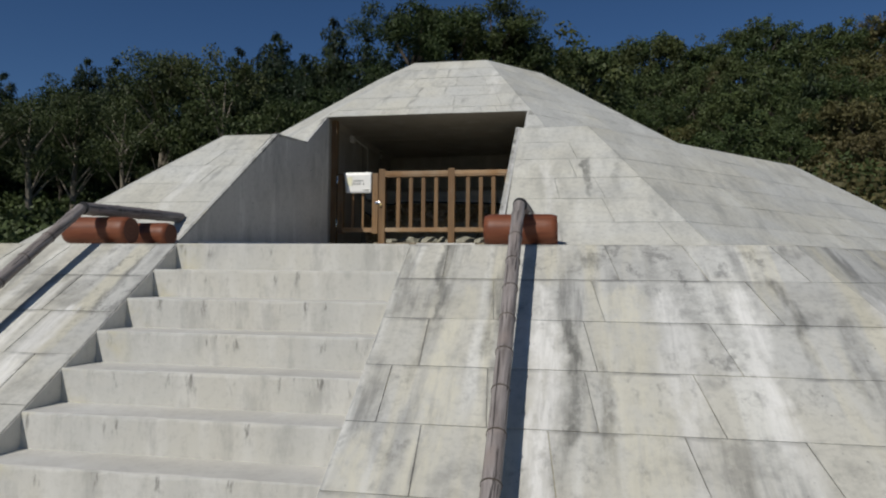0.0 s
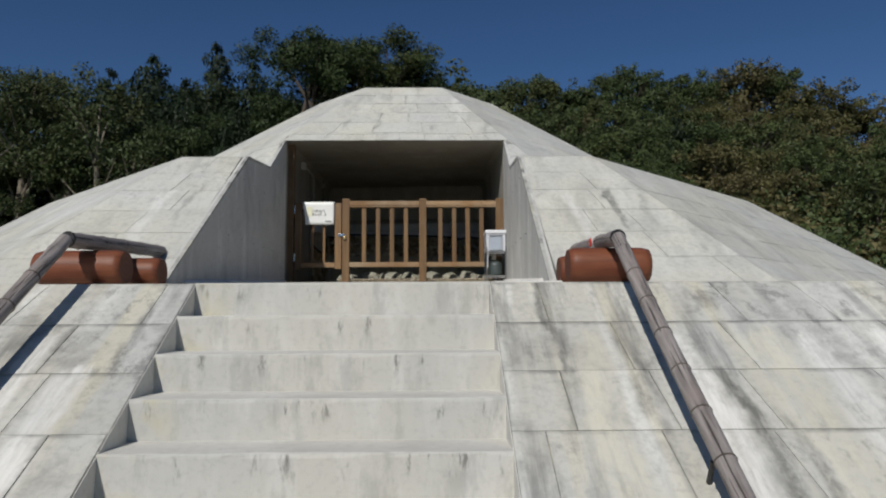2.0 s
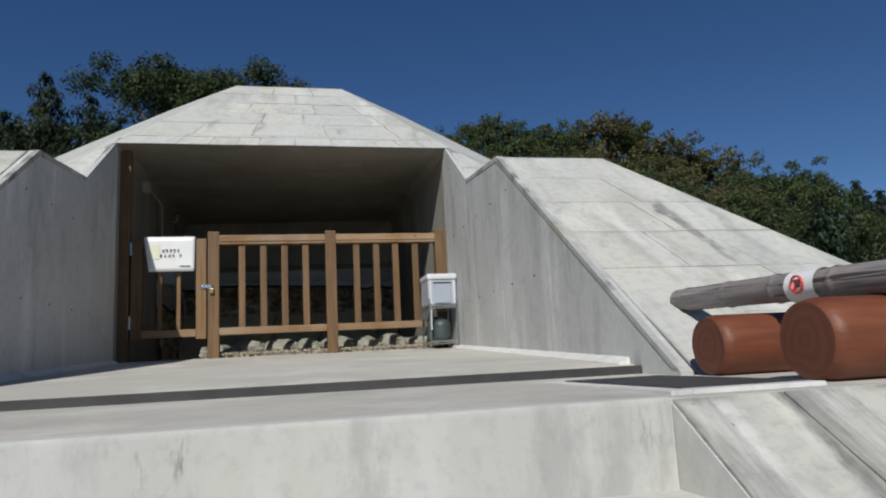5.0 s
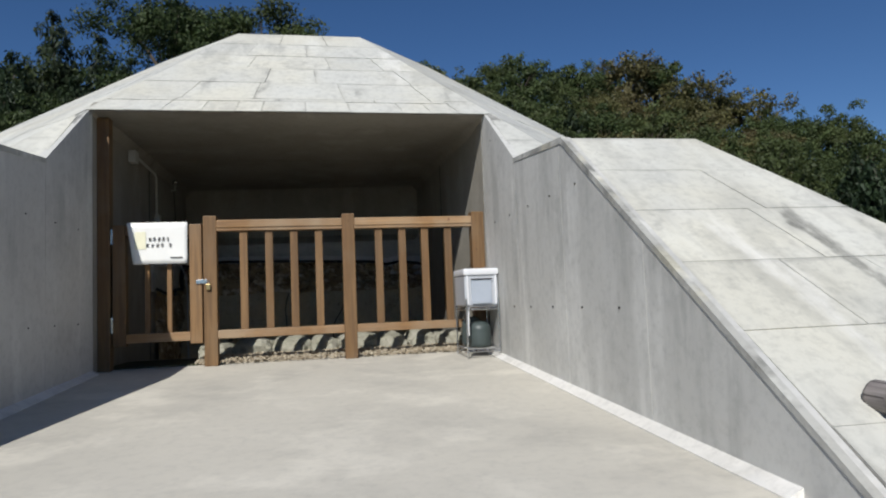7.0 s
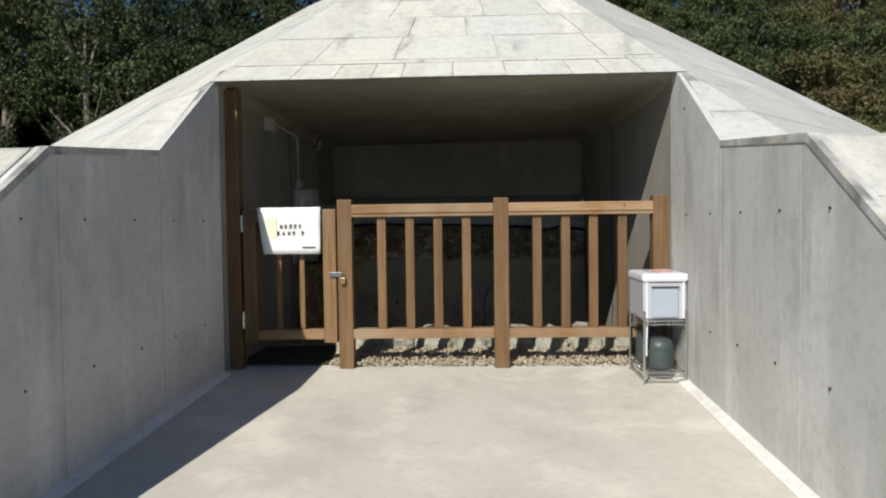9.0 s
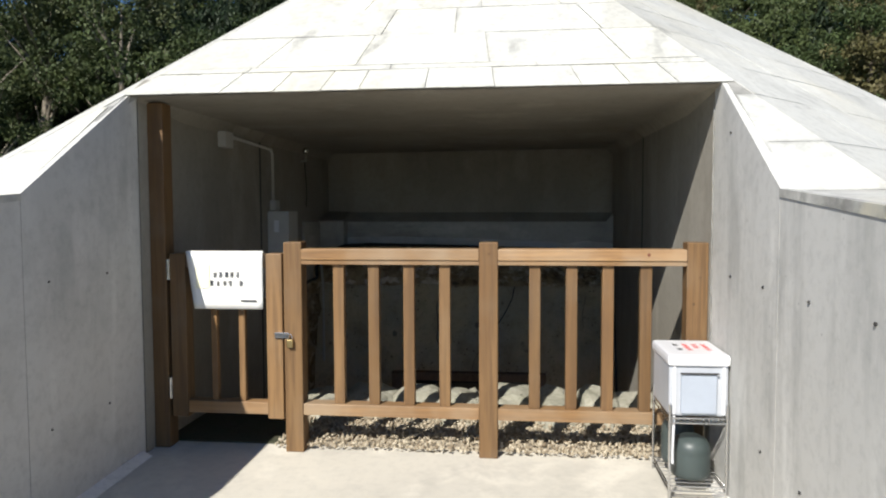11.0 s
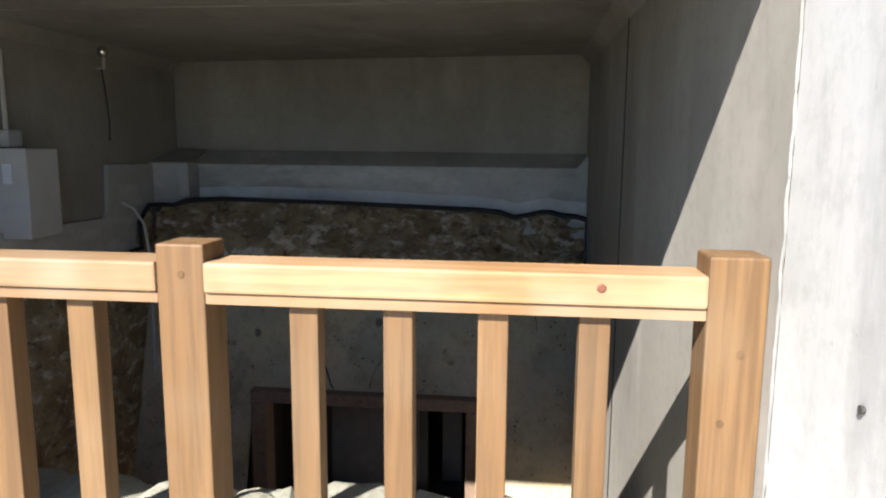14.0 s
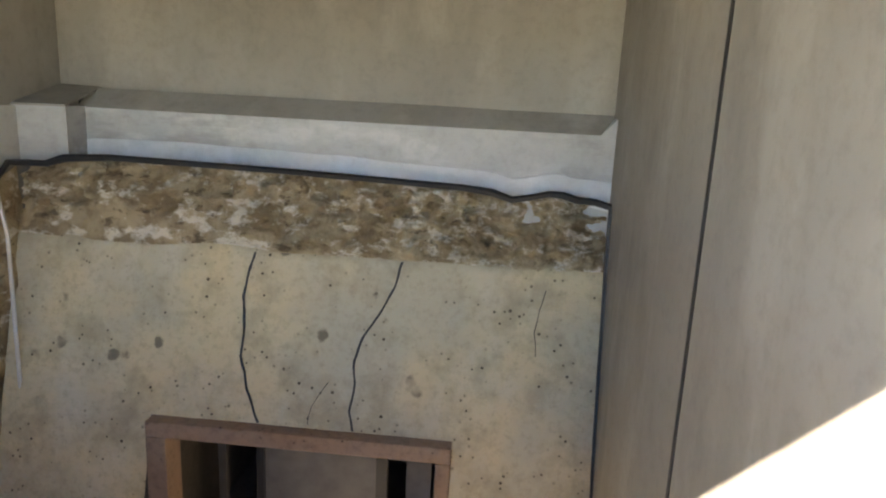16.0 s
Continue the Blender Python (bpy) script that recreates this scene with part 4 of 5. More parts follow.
def gate():
    g = thing("timber_gate", (-1.32, 0.05, 0.17), "closed cedar gate leaf with thin slats and a padlock", "gate")
    part("stile", box(-1.108, -1.022, 0.006, 0.088, 0.17, 1.040, 0.005), WOOD_Z, g)
    part("stile", box(-1.632, -1.545, 0.006, 0.088, 0.17, 1.040, 0.005), WOOD_DARK, g)
    part("top_rail", box(-1.545, -1.108, 0.012, 0.082, 0.965, 1.035, 0.004), WOOD_X, g)
    part("bottom_rail", box(-1.545, -1.108, 0.012, 0.082, 0.192, 0.256, 0.004), WOOD_X, g)
    for c in (-1.404, -1.252):
        part("slat", box(c - 0.016, c + 0.016, 0.03, 0.062, 0.256, 0.965, 0.002), WOOD_Z, g)
    for z in (0.90, 0.27):
        h = part("hinge", box(-1.645, -1.628, -0.001, 0.012, z, z + 0.11, 0.002), STEEL, g, "bright steel hinge")
        part("pin", tube([(-1.637, -0.003, z), (-1.637, -0.003, z + 0.11)], 0.005, 8), STEEL, h)
    hasp = part("hasp", box(-1.062, -0.985, -0.006, 0.005, 0.600, 0.630, 0.002), STEEL, g, "steel hasp")
    lock = part("padlock", box(-0.992, -0.960, -0.024, -0.006, 0.555, 0.597, 0.004), BRASS, g, "small brass padlock")
    arc = [(-0.976 + 0.010 * math.cos(a), -0.015, 0.600 + 0.024 * math.sin(a)) for a in np.linspace(0, math.pi, 9)]
    part("shackle", tube(arc, 0.0028, 8), STEEL, lock)
    # Post colour carries the shade that the left wall throws on it.
    post = thing("gate_post", (-1.68, 0.05, 0), "tall cedar post carrying the gate, coloured dark for shade", "post")
    part("shaft", box(-1.732, -1.648, 0.0, 0.095, 0.0, 1.825, 0.005), WOOD_DARK, post)


gate()


def notice():
    s = thing("notice_board", (-1.32, -0.01, 0.75), "white laminated paper notice hung on the gate", "sign")
    bm = bmesh.new()
    nx, nz = 14, 8
    rows = []
    for j in range(nz + 1):
        r = []
        for i in range(nx + 1):
            u, v = i / nx, j / nz
            xl = -1.488 + (-1.530 + 1.488) * v
            xx = xl + (-1.120 + 0.004 * v - xl) * u
            r.append(bm.verts.new((xx, -0.0145 - 0.002 * math.sin(u * 5.2) * (1 - v) - 0.001 * math.sin(v * 7 + u * 3), 0.752 + 0.300 * v)))
        rows.append(r)
    for a, b in zip(rows, rows[1:]):
        for i in range(nx):
            bm.faces.new((a[i], a[i + 1], b[i + 1], b[i]))
    sheet = part("sheet", bm, PAPER, s, smooth=True)
    sheet.modifiers.new("thick", "SOLIDIFY").thickness = 0.002
    part("print", box(-1.475, -1.40, -0.0195, -0.0185, 0.86, 0.985), YELLOW_PAPER, s, "faded yellow patch")
    rng = random.Random(3)
    for z, xs in ((0.918, (-1.385, -1.354, -1.323, -1.292, -1.261)), (0.874, (-1.400, -1.366, -1.333, -1.303, -1.245))):
        for x in xs:
            glyph = None
            for k in range(3 + rng.randrange(2)):
                zz, inset = z + k * 0.0078, rng.uniform(0, 0.007)
                glyph = box(x + inset, x + 0.024 - rng.uniform(0, 0.007), -0.0195, -0.0182, zz, zz + 0.0028, 0, glyph)
            for _ in range(1 + rng.randrange(2)):
                xx, low = x + rng.uniform(0.004, 0.019), rng.uniform(0, 0.008)
                glyph = box(xx, xx + 0.003, -0.0195, -0.0182, z + low, z + 0.026, 0, glyph)
            part("glyph", glyph, INK, s)
    part("small_print", box(-1.235, -1.15, -0.0195, -0.0182, 0.792, 0.800), INK, s)
    part("clip", box(-1.525, -1.115, -0.012, 0.004, 1.046, 1.054), PAPER, s)


notice()


# ---- the wire stand with its box ----
def wire_stand():
    x0, x1, y0, y1 = 0.853, 1.094, -0.400, -0.045
    r = thing("wire_stand", ((x0 + x1) / 2, (y0 + y1) / 2, floor_at(-0.2)), "small chromed wire shelf stand beside the gate", "stand")
    for x in (x0, x1):
        for y in (y0, y1):
            part("leg", tube([(x, y, floor_at(y)), (x, y, 0.415)], 0.0065, 10), STEEL, r)
    for z, nm in ((0.052, "lower_shelf"), (0.355, "upper_shelf")):
        bm = None
        for zz in (z, z - 0.022):
            bm = tube([(x0, y0, zz), (x1, y0, zz), (x1, y1, zz), (x0, y1, zz), (x0, y0, zz)], 0.0035, 6, bm)
        for k in range(9):
            y = y0 + (y1 - y0) * k / 8
            bm = tube([(x0, y, z), (x1, y, z)], 0.002, 5, bm)
        for k in range(12):
            x = x0 + (x1 - x0) * k / 12
            bm = tube([(x, y0, z), (x + 0.01, y0, z - 0.022), (x + 0.019, y0, z)], 0.002, 5, bm)
        part(nm, bm, STEEL, r)
    b = thing("plastic_case", ((x0 + x1) / 2, -0.22, 0.36), "white plastic document case with a clear front drawer", "box")
    body = box(x0 - 0.004, x1 + 0.006, y0 + 0.012, y1, 0.361, 0.585, 0.012)
    part("body", body, CASE, b, "milky translucent body")
    part("lid", box(x0 - 0.012, x1 + 0.012, y0 - 0.004, y1 + 0.006, 0.582, 0.632, 0.016), PLASTIC, b, "thick white lid")
    d = part("drawer", box(x0 + 0.045, x1 - 0.045, y0 - 0.004, y0 + 0.02, 0.375, 0.552, 0.006), DRAWER, b, "clear grey drawer front")
    part("pull", tube([(x0 + 0.04, y0 - 0.009, 0.553), (x1 - 0.04, y0 - 0.009, 0.553)], 0.0045, 8), DARK_STEEL, d, "black pull bar")
    for x in (x0 + 0.012, x1 - 0.02):
        part("rib", box(x, x + 0.012, y0 + 0.004, y0 + 0.016, 0.37, 0.58, 0.003), PLASTIC, b)
    rng = random.Random(8)
    for i in range(4):
        for j in range(3):
            if rng.random() < 0.8:
                xx, yy = x0 + 0.055 + 0.042 * i, y0 + 0.11 + 0.05 * j
                g = box(xx, xx + 0.022, yy, yy + 0.006, 0.632, 0.6335)
                g = box(xx + 0.008, xx + 0.013, yy, yy + 0.034, 0.632, 0.6335, 0, g)
                g = box(xx, xx + 0.024, yy + 0.026, yy + 0.032, 0.632, 0.6335, 0, g)
                part("glyph", g, RED if 0 < i else INK, b)
    for cx, cy, r, tall in ((0.972, -0.275, 0.086, 0.19), (0.955, -0.098, 0.076, 0.22)):
        base = 0.056
        prof = [(0.0, 0.0), (0.80, 0.0), (0.95, 0.05), (1.0, 0.14), (1.0, 0.55), (0.98, 0.60), (1.0, 0.65), (0.96, 0.78), (0.80, 0.90), (0.50, 0.975), (0.22, 1.0), (0.0, 1.0)]
        w = bmesh.new()
        rings = []
        for f, h in prof:
            rings.append([w.verts.new((cx + r * f * math.cos(a), cy + r * f * math.sin(a), base + tall * h)) for a in np.linspace(0, 2 * math.pi, 24, endpoint=False)] if f else [w.verts.new((cx, cy, base + tall * h))])
        for a, b in zip(rings, rings[1:]):
            for k in range(24):
                quad = [a[k % len(a)], a[(k + 1) % len(a)], b[(k + 1) % len(b)], b[k % len(b)]]
                w.faces.new(list(dict.fromkeys(quad)))
        bmesh.ops.recalc_face_normals(w, faces=list(w.faces))
        whole("weight_jug", w, GREEN_PLASTIC, "round-shouldered dark green plastic weight on the lower shelf", "weight", "", "weights on the stand", smooth=True)
    st = tube([(0.873, -0.385, 0.36), (0.870, -0.39, 0.30), (0.866, -0.392, 0.20), (0.868, -0.39, 0.15)], 0.006, 8)
    whole("white_strap", st, PLASTIC, "white plastic strap hanging from the wire stand", "strap")


wire_stand()


# ---- bamboo handrails on short logs ----
def cut_log(x0, x1, y, r, seed):
    base = terrace_at(y)
    z = base + r - 0.004
    bm = bmesh.new()
    n, m = 28, 12
    rings = []
    for i in range(m + 1):
        t = i / m
        x = x0 + (x1 - x0) * t
        e = 1 - 0.10 * max(0, 1 - min(t, 1 - t) / 0.05) ** 2
        rings.append([bm.verts.new((x, y + r * e * (1 + 0.02 * noise.noise((math.cos(a), math.sin(a), seed))) * math.cos(a), z + r * e * (1 + 0.02 * noise.noise((math.cos(a), math.sin(a), seed))) * math.sin(a)))
                      for a in (2 * math.pi * k / n for k in range(n))])
    for a, b in zip(rings, rings[1:]):
        for k in range(n):
            f = bm.faces.new((a[k], a[(k + 1) % n], b[(k + 1) % n], b[k]))
            f.smooth = True
    for f in (bm.faces.new(rings[0]), bm.faces.new(list(reversed(rings[-1])))):
        f.material_index = 1
    bmesh.ops.recalc_face_normals(bm, faces=list(bm.faces))
    for v in bm.verts:
        v.co -= Vector((x0, y, z))
    ob = part("log", bm, (LOG, LOG_END))
    ob.location = (x0, y, z)
    tagged(ob, "short red-stained log bearing the bamboo rail", "log", "logs under the bamboo rails")


for i, (a, b, y, r) in enumerate(((1.045, 1.56, -4.60, 0.114), (1.08, 1.56, -4.09, 0.104), (-2.32, -1.77, -4.60, 0.112), (-2.28, -1.74, -4.09, 0.104))):
    cut_log(a, b, y, r, i * 2.3)


def pole(points, r, sway):
    """One bamboo cane with knuckled nodes, open at its end."""
    pts, rad = [], []
    total = sum((Vector(b) - Vector(a)).length for a, b in zip(points, points[1:]))
    done, step = 0.0, 0.27
    for a, b in zip(points, points[1:]):
        a, b = Vector(a), Vector(b)
        n = max(2, int((b - a).length / 0.009))
        for i in range(n + (1 if b == Vector(points[-1]) else 0)):
            p = a.lerp(b, i / n)
            s = done + (b - a).length * i / n
            ph = (s + sway) % step
            k = max(0.0, 1 - abs(ph - step / 2) / 0.016)
            pts.append(p + Vector((0.006 * math.sin(s * 1.7 + sway), 0, 0.004 * math.sin(s * 2.3))))
            rad.append(r * (1 - 0.05 * s / total) * (1 + 0.11 * k))
        done += (b - a).length
    return tube(pts, rad, 16)


def handrail(x, far, sign):
    rail = thing("bamboo_handrail", (x, EDGE_Y, EDGE_Z), "weathered grey bamboo handrail running down the slope", "handrail", "bamboo handrails")
    n = Vector((0, -0.551, 0.834))
    foot = Vector((x, EDGE_Y - 2.55, EDGE_Z - 2.55 * RISE / TREAD)) + n * 0.14
    top = Vector((x, EDGE_Y - 0.075, 0.055))
    part("slope_cane", pole([foot, top], 0.043, 0.1), SLOPE_BAMBOO, rail, smooth=True)
    span = (top - foot).length
    for k in range(int(span / 0.27)):
        c = 0.035 + 0.27 * k
        a, b = foot.lerp(top, (c - 0.004) / span), foot.lerp(top, (c + 0.004) / span)
        sway = Vector((0.006 * math.sin(c * 1.7 + 0.1), 0, 0.004 * math.sin(c * 2.3)))
        part("node_ring", tube([a + sway, b + sway], 0.0478 * (1 - 0.05 * c / span), 16), BARK, rail, "dark cane node")
    lie = [(x + far * 0.0, EDGE_Y - 0.06, 0.058), (x + far, -3.56, 0.096)]
    part("level_cane", pole(lie, 0.049, 0.02), BAMBOO, rail, smooth=True)
    # A near-black disc on the cane's end paints the shade of its hollow.
    mouth = bmesh.new()
    bmesh.ops.create_cone(mouth, segments=20, radius1=0.050, radius2=0.044, depth=0.012, cap_ends=True, matrix=Matrix.Translation((x, EDGE_Y - 0.066, 0.062)) @ Matrix.Rotation(radians(90), 4, "X"))
    part("hollow_end", mouth, RUBBER, rail, "near-black disc for the shade inside the cane")
    y = foot.y + 0.05
    while y < EDGE_Y - 0.3:
        zz = EDGE_Z + (y - EDGE_Y) * RISE / TREAD
        part("prop", tube([(x, y, zz - 0.02), Vector((x, y, zz)) + n * 0.11], 0.012, 8), DARK_STEEL, rail)
        y += 1.25
    if sign:
        bm = tube([(x - 0.0 + far * 0.55, -4.40, 0.0735), (x + far * 0.42, -4.27, 0.0755)], 0.0515, 20, cap=False)
        part("label_band", bm, PAPER, rail, "white printed label", smooth=True)
        cx = x - 0.053
        ringp = [(cx - 0.001, -4.335 + 0.026 * math.cos(a), 0.080 + 0.026 * math.sin(a)) for a in np.linspace(0, 2 * math.pi, 25)]
        part("red_ring", tube(ringp, 0.004, 6), RED, rail)
        part("red_bar", tube([(cx - 0.001, -4.352, 0.098), (cx - 0.001, -4.318, 0.062)], 0.0035, 6), RED, rail)
        part("pictogram", box(cx - 0.002, cx + 0.004, -4.345, -4.325, 0.070, 0.092, 0.003), INK, rail)


handrail(1.31, 0.0, True)
handrail(-2.02, 0.05, False)


def cover_plate():
    c = thing("drain_cover", (0.78, -4.3, EDGE_Z), "dark flat drain cover in a pale concrete rim", "drain cover")
    z = terrace_at(-4.25)
    part("plate", box(0.625, 0.985, -4.66, -3.92, z - 0.03, z + 0.008, 0.002), COVER, c)
    for a in ((0.565, 0.622, -4.72, -3.86), (0.988, 1.03, -4.46, -3.86), (0.6225, 0.9875, -4.72, -4.663), (0.6225, 0.9875, -3.917, -3.86)):
        part("rim", box(*a, z - 0.03, z + 0.005, 0.002), KERB, c)


cover_plate()


# ---- small fittings inside the porch ----
def fittings():
    c = thing("conduit_run", (-1.72, 1.2, 1.5), "grey plastic conduit with a junction box on the wall", "conduit")
    xw = wall_left(1.2)
    part("junction_box", box(wall_left(0.9) - 0.002, wall_left(0.9) + 0.055, 0.84, 0.955, 1.675, 1.775, 0.005), CONDUIT, c, "grey junction box")
    part("pipe", tube([(xw + 0.018, 0.95, 1.755), (xw + 0.02, 1.74, 1.735), (xw + 0.022, 1.765, 1.70), (xw + 0.022, 1.765, 1.33)], 0.011, 10), CONDUIT, c, smooth=True)
    part("elbow", box(xw, xw + 0.055, 1.735, 1.83, 1.265, 1.345, 0.012), CONDUIT, c)
    e = thing("meter_cabinet", (-1.62, 1.8, 0.8), "flat grey electrical cabinet on the chamber wall", "cabinet")
    part("body", box(wall_left(1.8) - 0.002, -1.545, 1.68, 1.90, 0.845, 1.26, 0.006), CONDUIT, e)
    part("plate", box(-1.66, -1.62, 1.674, 1.679, 1.10, 1.19), PLASTIC, e, "pale name plate")
    v = thing("wall_camera", (-1.70, 2.5, 1.7), "small round fitting on a bracket with a hanging cable", "camera")
    part("bracket", tube([(wall_left(2.5), 2.5, 1.70), (-1.66, 2.5, 1.70), (-1.655, 2.5, 1.775)], 0.009, 8), CONDUIT, v)
    lamp = bmesh.new()
    bmesh.ops.create_uvsphere(lamp, u_segments=14, v_segments=8, radius=0.030, matrix=Matrix.Translation((-1.655, 2.49, 1.79)))
    part("head", lamp, STEEL, v, smooth=True)
    part("cable", tube([(-1.672, 2.5, 1.70), (-1.668, 2.52, 1.55), (-1.664, 2.53, 1.42), (-1.675, 2.54, 1.30)], 0.004, 6), RUBBER, v)
    part("hose", tube([(-1.70, 2.62, 0.95), (-1.64, 2.68, 0.90), (-1.60, 2.72, 0.80), (-1.585, 2.74, 0.6), (-1.58, 2.72, -0.2), (-1.58, 2.70, -1.0)], 0.009, 8), CONDUIT, v, "pale plastic hose", smooth=True)


fittings()
bead = [(wall_right(LIP_Y) + 0.001 * noise.noise((0, 0, z * 23)), WALL_END + 0.004 + 0.006 * noise.noise((5, 0, z * 17)), z) for z in np.linspace(0.02, 1.74, 90)]
whole("sealant_bead", tube(bead, [0.0032 + 0.0022 * noise.noise((9, 0, p[2] * 31)) for p in bead], 7), JOINT, "rough pale sealant bead down the wall joint", "sealant", "structure")


# ---- ground, hill and woods ----
BEARING = [-70, -30, -8, 0, 6, 13, 24, 29, 33, 38, 45, 60, 80]
RIDGE_Z = [2.0, 2.6, 3.0, 8.5, 15.5, 17.5, 17.0, 14.5, 11.0, 8.5, 4.5, 1.0, 0.0]
RIDGE_R = [40, 40, 40, 58, 70, 74, 74, 72, 72, 72, 70, 66, 66]
MID = Vector((0.5, -8.5, -0.4))


def land(x, y):
    """Height of the ground: level in front, rising behind the mound to woods and a far wooded ridge."""
    r = math.hypot(x - MID.x, y - MID.y)
    b = math.degrees(math.atan2(x - MID.x, y - MID.y))
    top, far = float(np.interp(b, BEARING, RIDGE_Z)), float(np.interp(b, BEARING, RIDGE_R))
    f = min(1.0, max(0.0, (r - 19.0) / (far - 19.0)))
    back = min(1.0, max(0.0, (r - far - 6) / 60.0))
    side = min(1.0, max(0.0, (95 - abs(b)) / 15))
    h = GROUND + (top - GROUND) * f * (0.75 + 0.25 * f) * (1 - back) * side
    return h + 0.3 * noise.noise((x * 0.08, y * 0.08, 0)) * min(1.0, max(0.0, r - 19) / 8)


def ground():
    bm = bmesh.new()
    xs = [-3000, -900, -300, -140] + list(np.linspace(-90, 90, 61)) + [140, 300, 900, 3000]
    ys = [-3000, -900, -300, -100, -50, -25] + list(np.linspace(-15, 110, 51)) + [180, 400, 1200, 3000]
    grid = [[bm.verts.new((x, y, land(x, y))) for x in xs] for y in ys]
    for a, b in zip(grid, grid[1:]):
        for i in range(len(xs) - 1):
            bm.faces.new((a[i], a[i + 1], b[i + 1], b[i]))
    whole("ground", bm, TURF, "grassy ground rising to a wooded hill", "ground", "structure", smooth=True)
    whole("pavement", box(-14, 14, -22, -7.0, GROUND - 0.2, GROUND + 0.02), PAVE, "plain concrete forecourt at the foot of the steps", "pavement", "structure")


ground()


def leaf_cloud(blobs, per, size, rng, droop=0.0):
    """Many small bent leaf clumps scattered through round masses, denser towards their skins."""
    v_all = []
    for bx, by, bz, r in blobs:
        n = max(8, int(per * r * r))
        d = rng.normal(size=(n, 3))
        d /= np.linalg.norm(d, axis=1)[:, None]
        stretch = rng.uniform(0.7, 1.3, 3) * (1, 1, 0.75)
        q = d * (r * rng.uniform(0.2, 1.15, n) ** 0.7)[:, None] * stretch + (bx, by, bz)
        a = rng.normal(size=(n, 3)) + d * 0.5
        a /= np.linalg.norm(a, axis=1)[:, None]
        b = np.cross(a, d + rng.normal(size=(n, 3)) * 0.5)
        b /= np.maximum(1e-6, np.linalg.norm(b, axis=1))[:, None]
        s = (size * rng.uniform(0.6, 1.4, n))[:, None]
        tip = q + a * s * 0.7 - np.array((0, 0, droop)) * s
        v_all.append(np.stack([q - b * s * 0.26, q + b * s * 0.26 + d * s * 0.1, tip], axis=1).reshape(-1, 3))
    v_all = np.concatenate(v_all)
    me = bpy.data.meshes.new("crown")
    me.from_pydata(v_all.tolist(), [], np.arange(len(v_all)).reshape(-1, 3).tolist())
    return me


def tree(name, seed, height, spread, leaf, bark, label, sparse=1.0, cone=False):
    """A tapered trunk with limbs, and a crown of leaf clumps round the limb ends."""
    rng = np.random.default_rng(seed)
    t = thing(name, (0, 0, 0), label, "tree", "trees of the wooded hill")
    t["grown"] = height
    bm = tube([(0, 0, -0.6), (rng.normal() * 0.1, rng.normal() * 0.1, height * 0.3), (rng.normal() * 0.3, rng.normal() * 0.3, height * 0.62), (rng.normal() * 0.3, 0, height * 0.95)],
              [0.022 * height + 0.05, 0.017 * height + 0.03, 0.010 * height, 0.02], 8)
    blobs = []
    if cone:
        levels = 15
        for i in range(levels):
            f = i / (levels - 1)
            z = height * (0.14 + 0.86 * f)
            R = spread * (1 - f) ** 0.58 * (1.0 + 0.16 * math.sin(i * 2.4)) + 0.14
            k = max(2, int(4 + 9 * (1 - f)))
            for j in range(k):
                a = 2 * math.pi * (j + rng.uniform(-0.3, 0.3)) / k + i
                q = R * rng.uniform(0.25, 0.95)
                blobs.append((q * math.cos(a), q * math.sin(a), z - 0.1 * R + rng.normal() * 0.12, 0.28 * R + 0.22))
    else:
        for i in range(11):
            f = rng.uniform(0.34, 0.86)
            a = i * 2.4 + rng.uniform(-0.4, 0.4)
            reach = spread * rng.uniform(0.55, 1.0) * math.sqrt(max(0.1, 1 - ((f - 0.55) / 0.5) ** 2))
            tip = Vector((reach * math.cos(a), reach * math.sin(a), height * f + reach * 0.45))
            start = Vector((0, 0, height * (f - 0.16)))
            bm = tube([start, start.lerp(tip, 0.5) + Vector((0, 0, 0.1 * reach)), tip], [0.008 * height, 0.005 * height, 0.015], 6, bm)
            for _ in range(6):
                o = rng.normal(size=3) * 0.27 * spread * (1, 1, 0.7)
                blobs.append((tip.x * 0.9 + o[0], tip.y * 0.9 + o[1], tip.z + o[2], spread * rng.uniform(0.15, 0.31)))
        for _ in range(4):
            o = rng.normal(size=3) * 0.25 * spread
            blobs.append((o[0], o[1], height * 0.9 + o[2] * 0.6, spread * rng.uniform(0.22, 0.38)))
    part("trunk", bm, bark, t)
    t["grown"] = float(max(q[2] + q[3] * 0.7 for q in blobs))
    leaf_size = (0.17 if not cone else 0.24) * (2.0 if sparse < 0.3 else 1.0)
    me = leaf_cloud(blobs, (760 if not cone else 480) * sparse, leaf_size, rng, 0.6 if cone else 0.15)
    me.materials.append(leaf)
    crown = new("crown", me)
    crown.parent = t
    return t


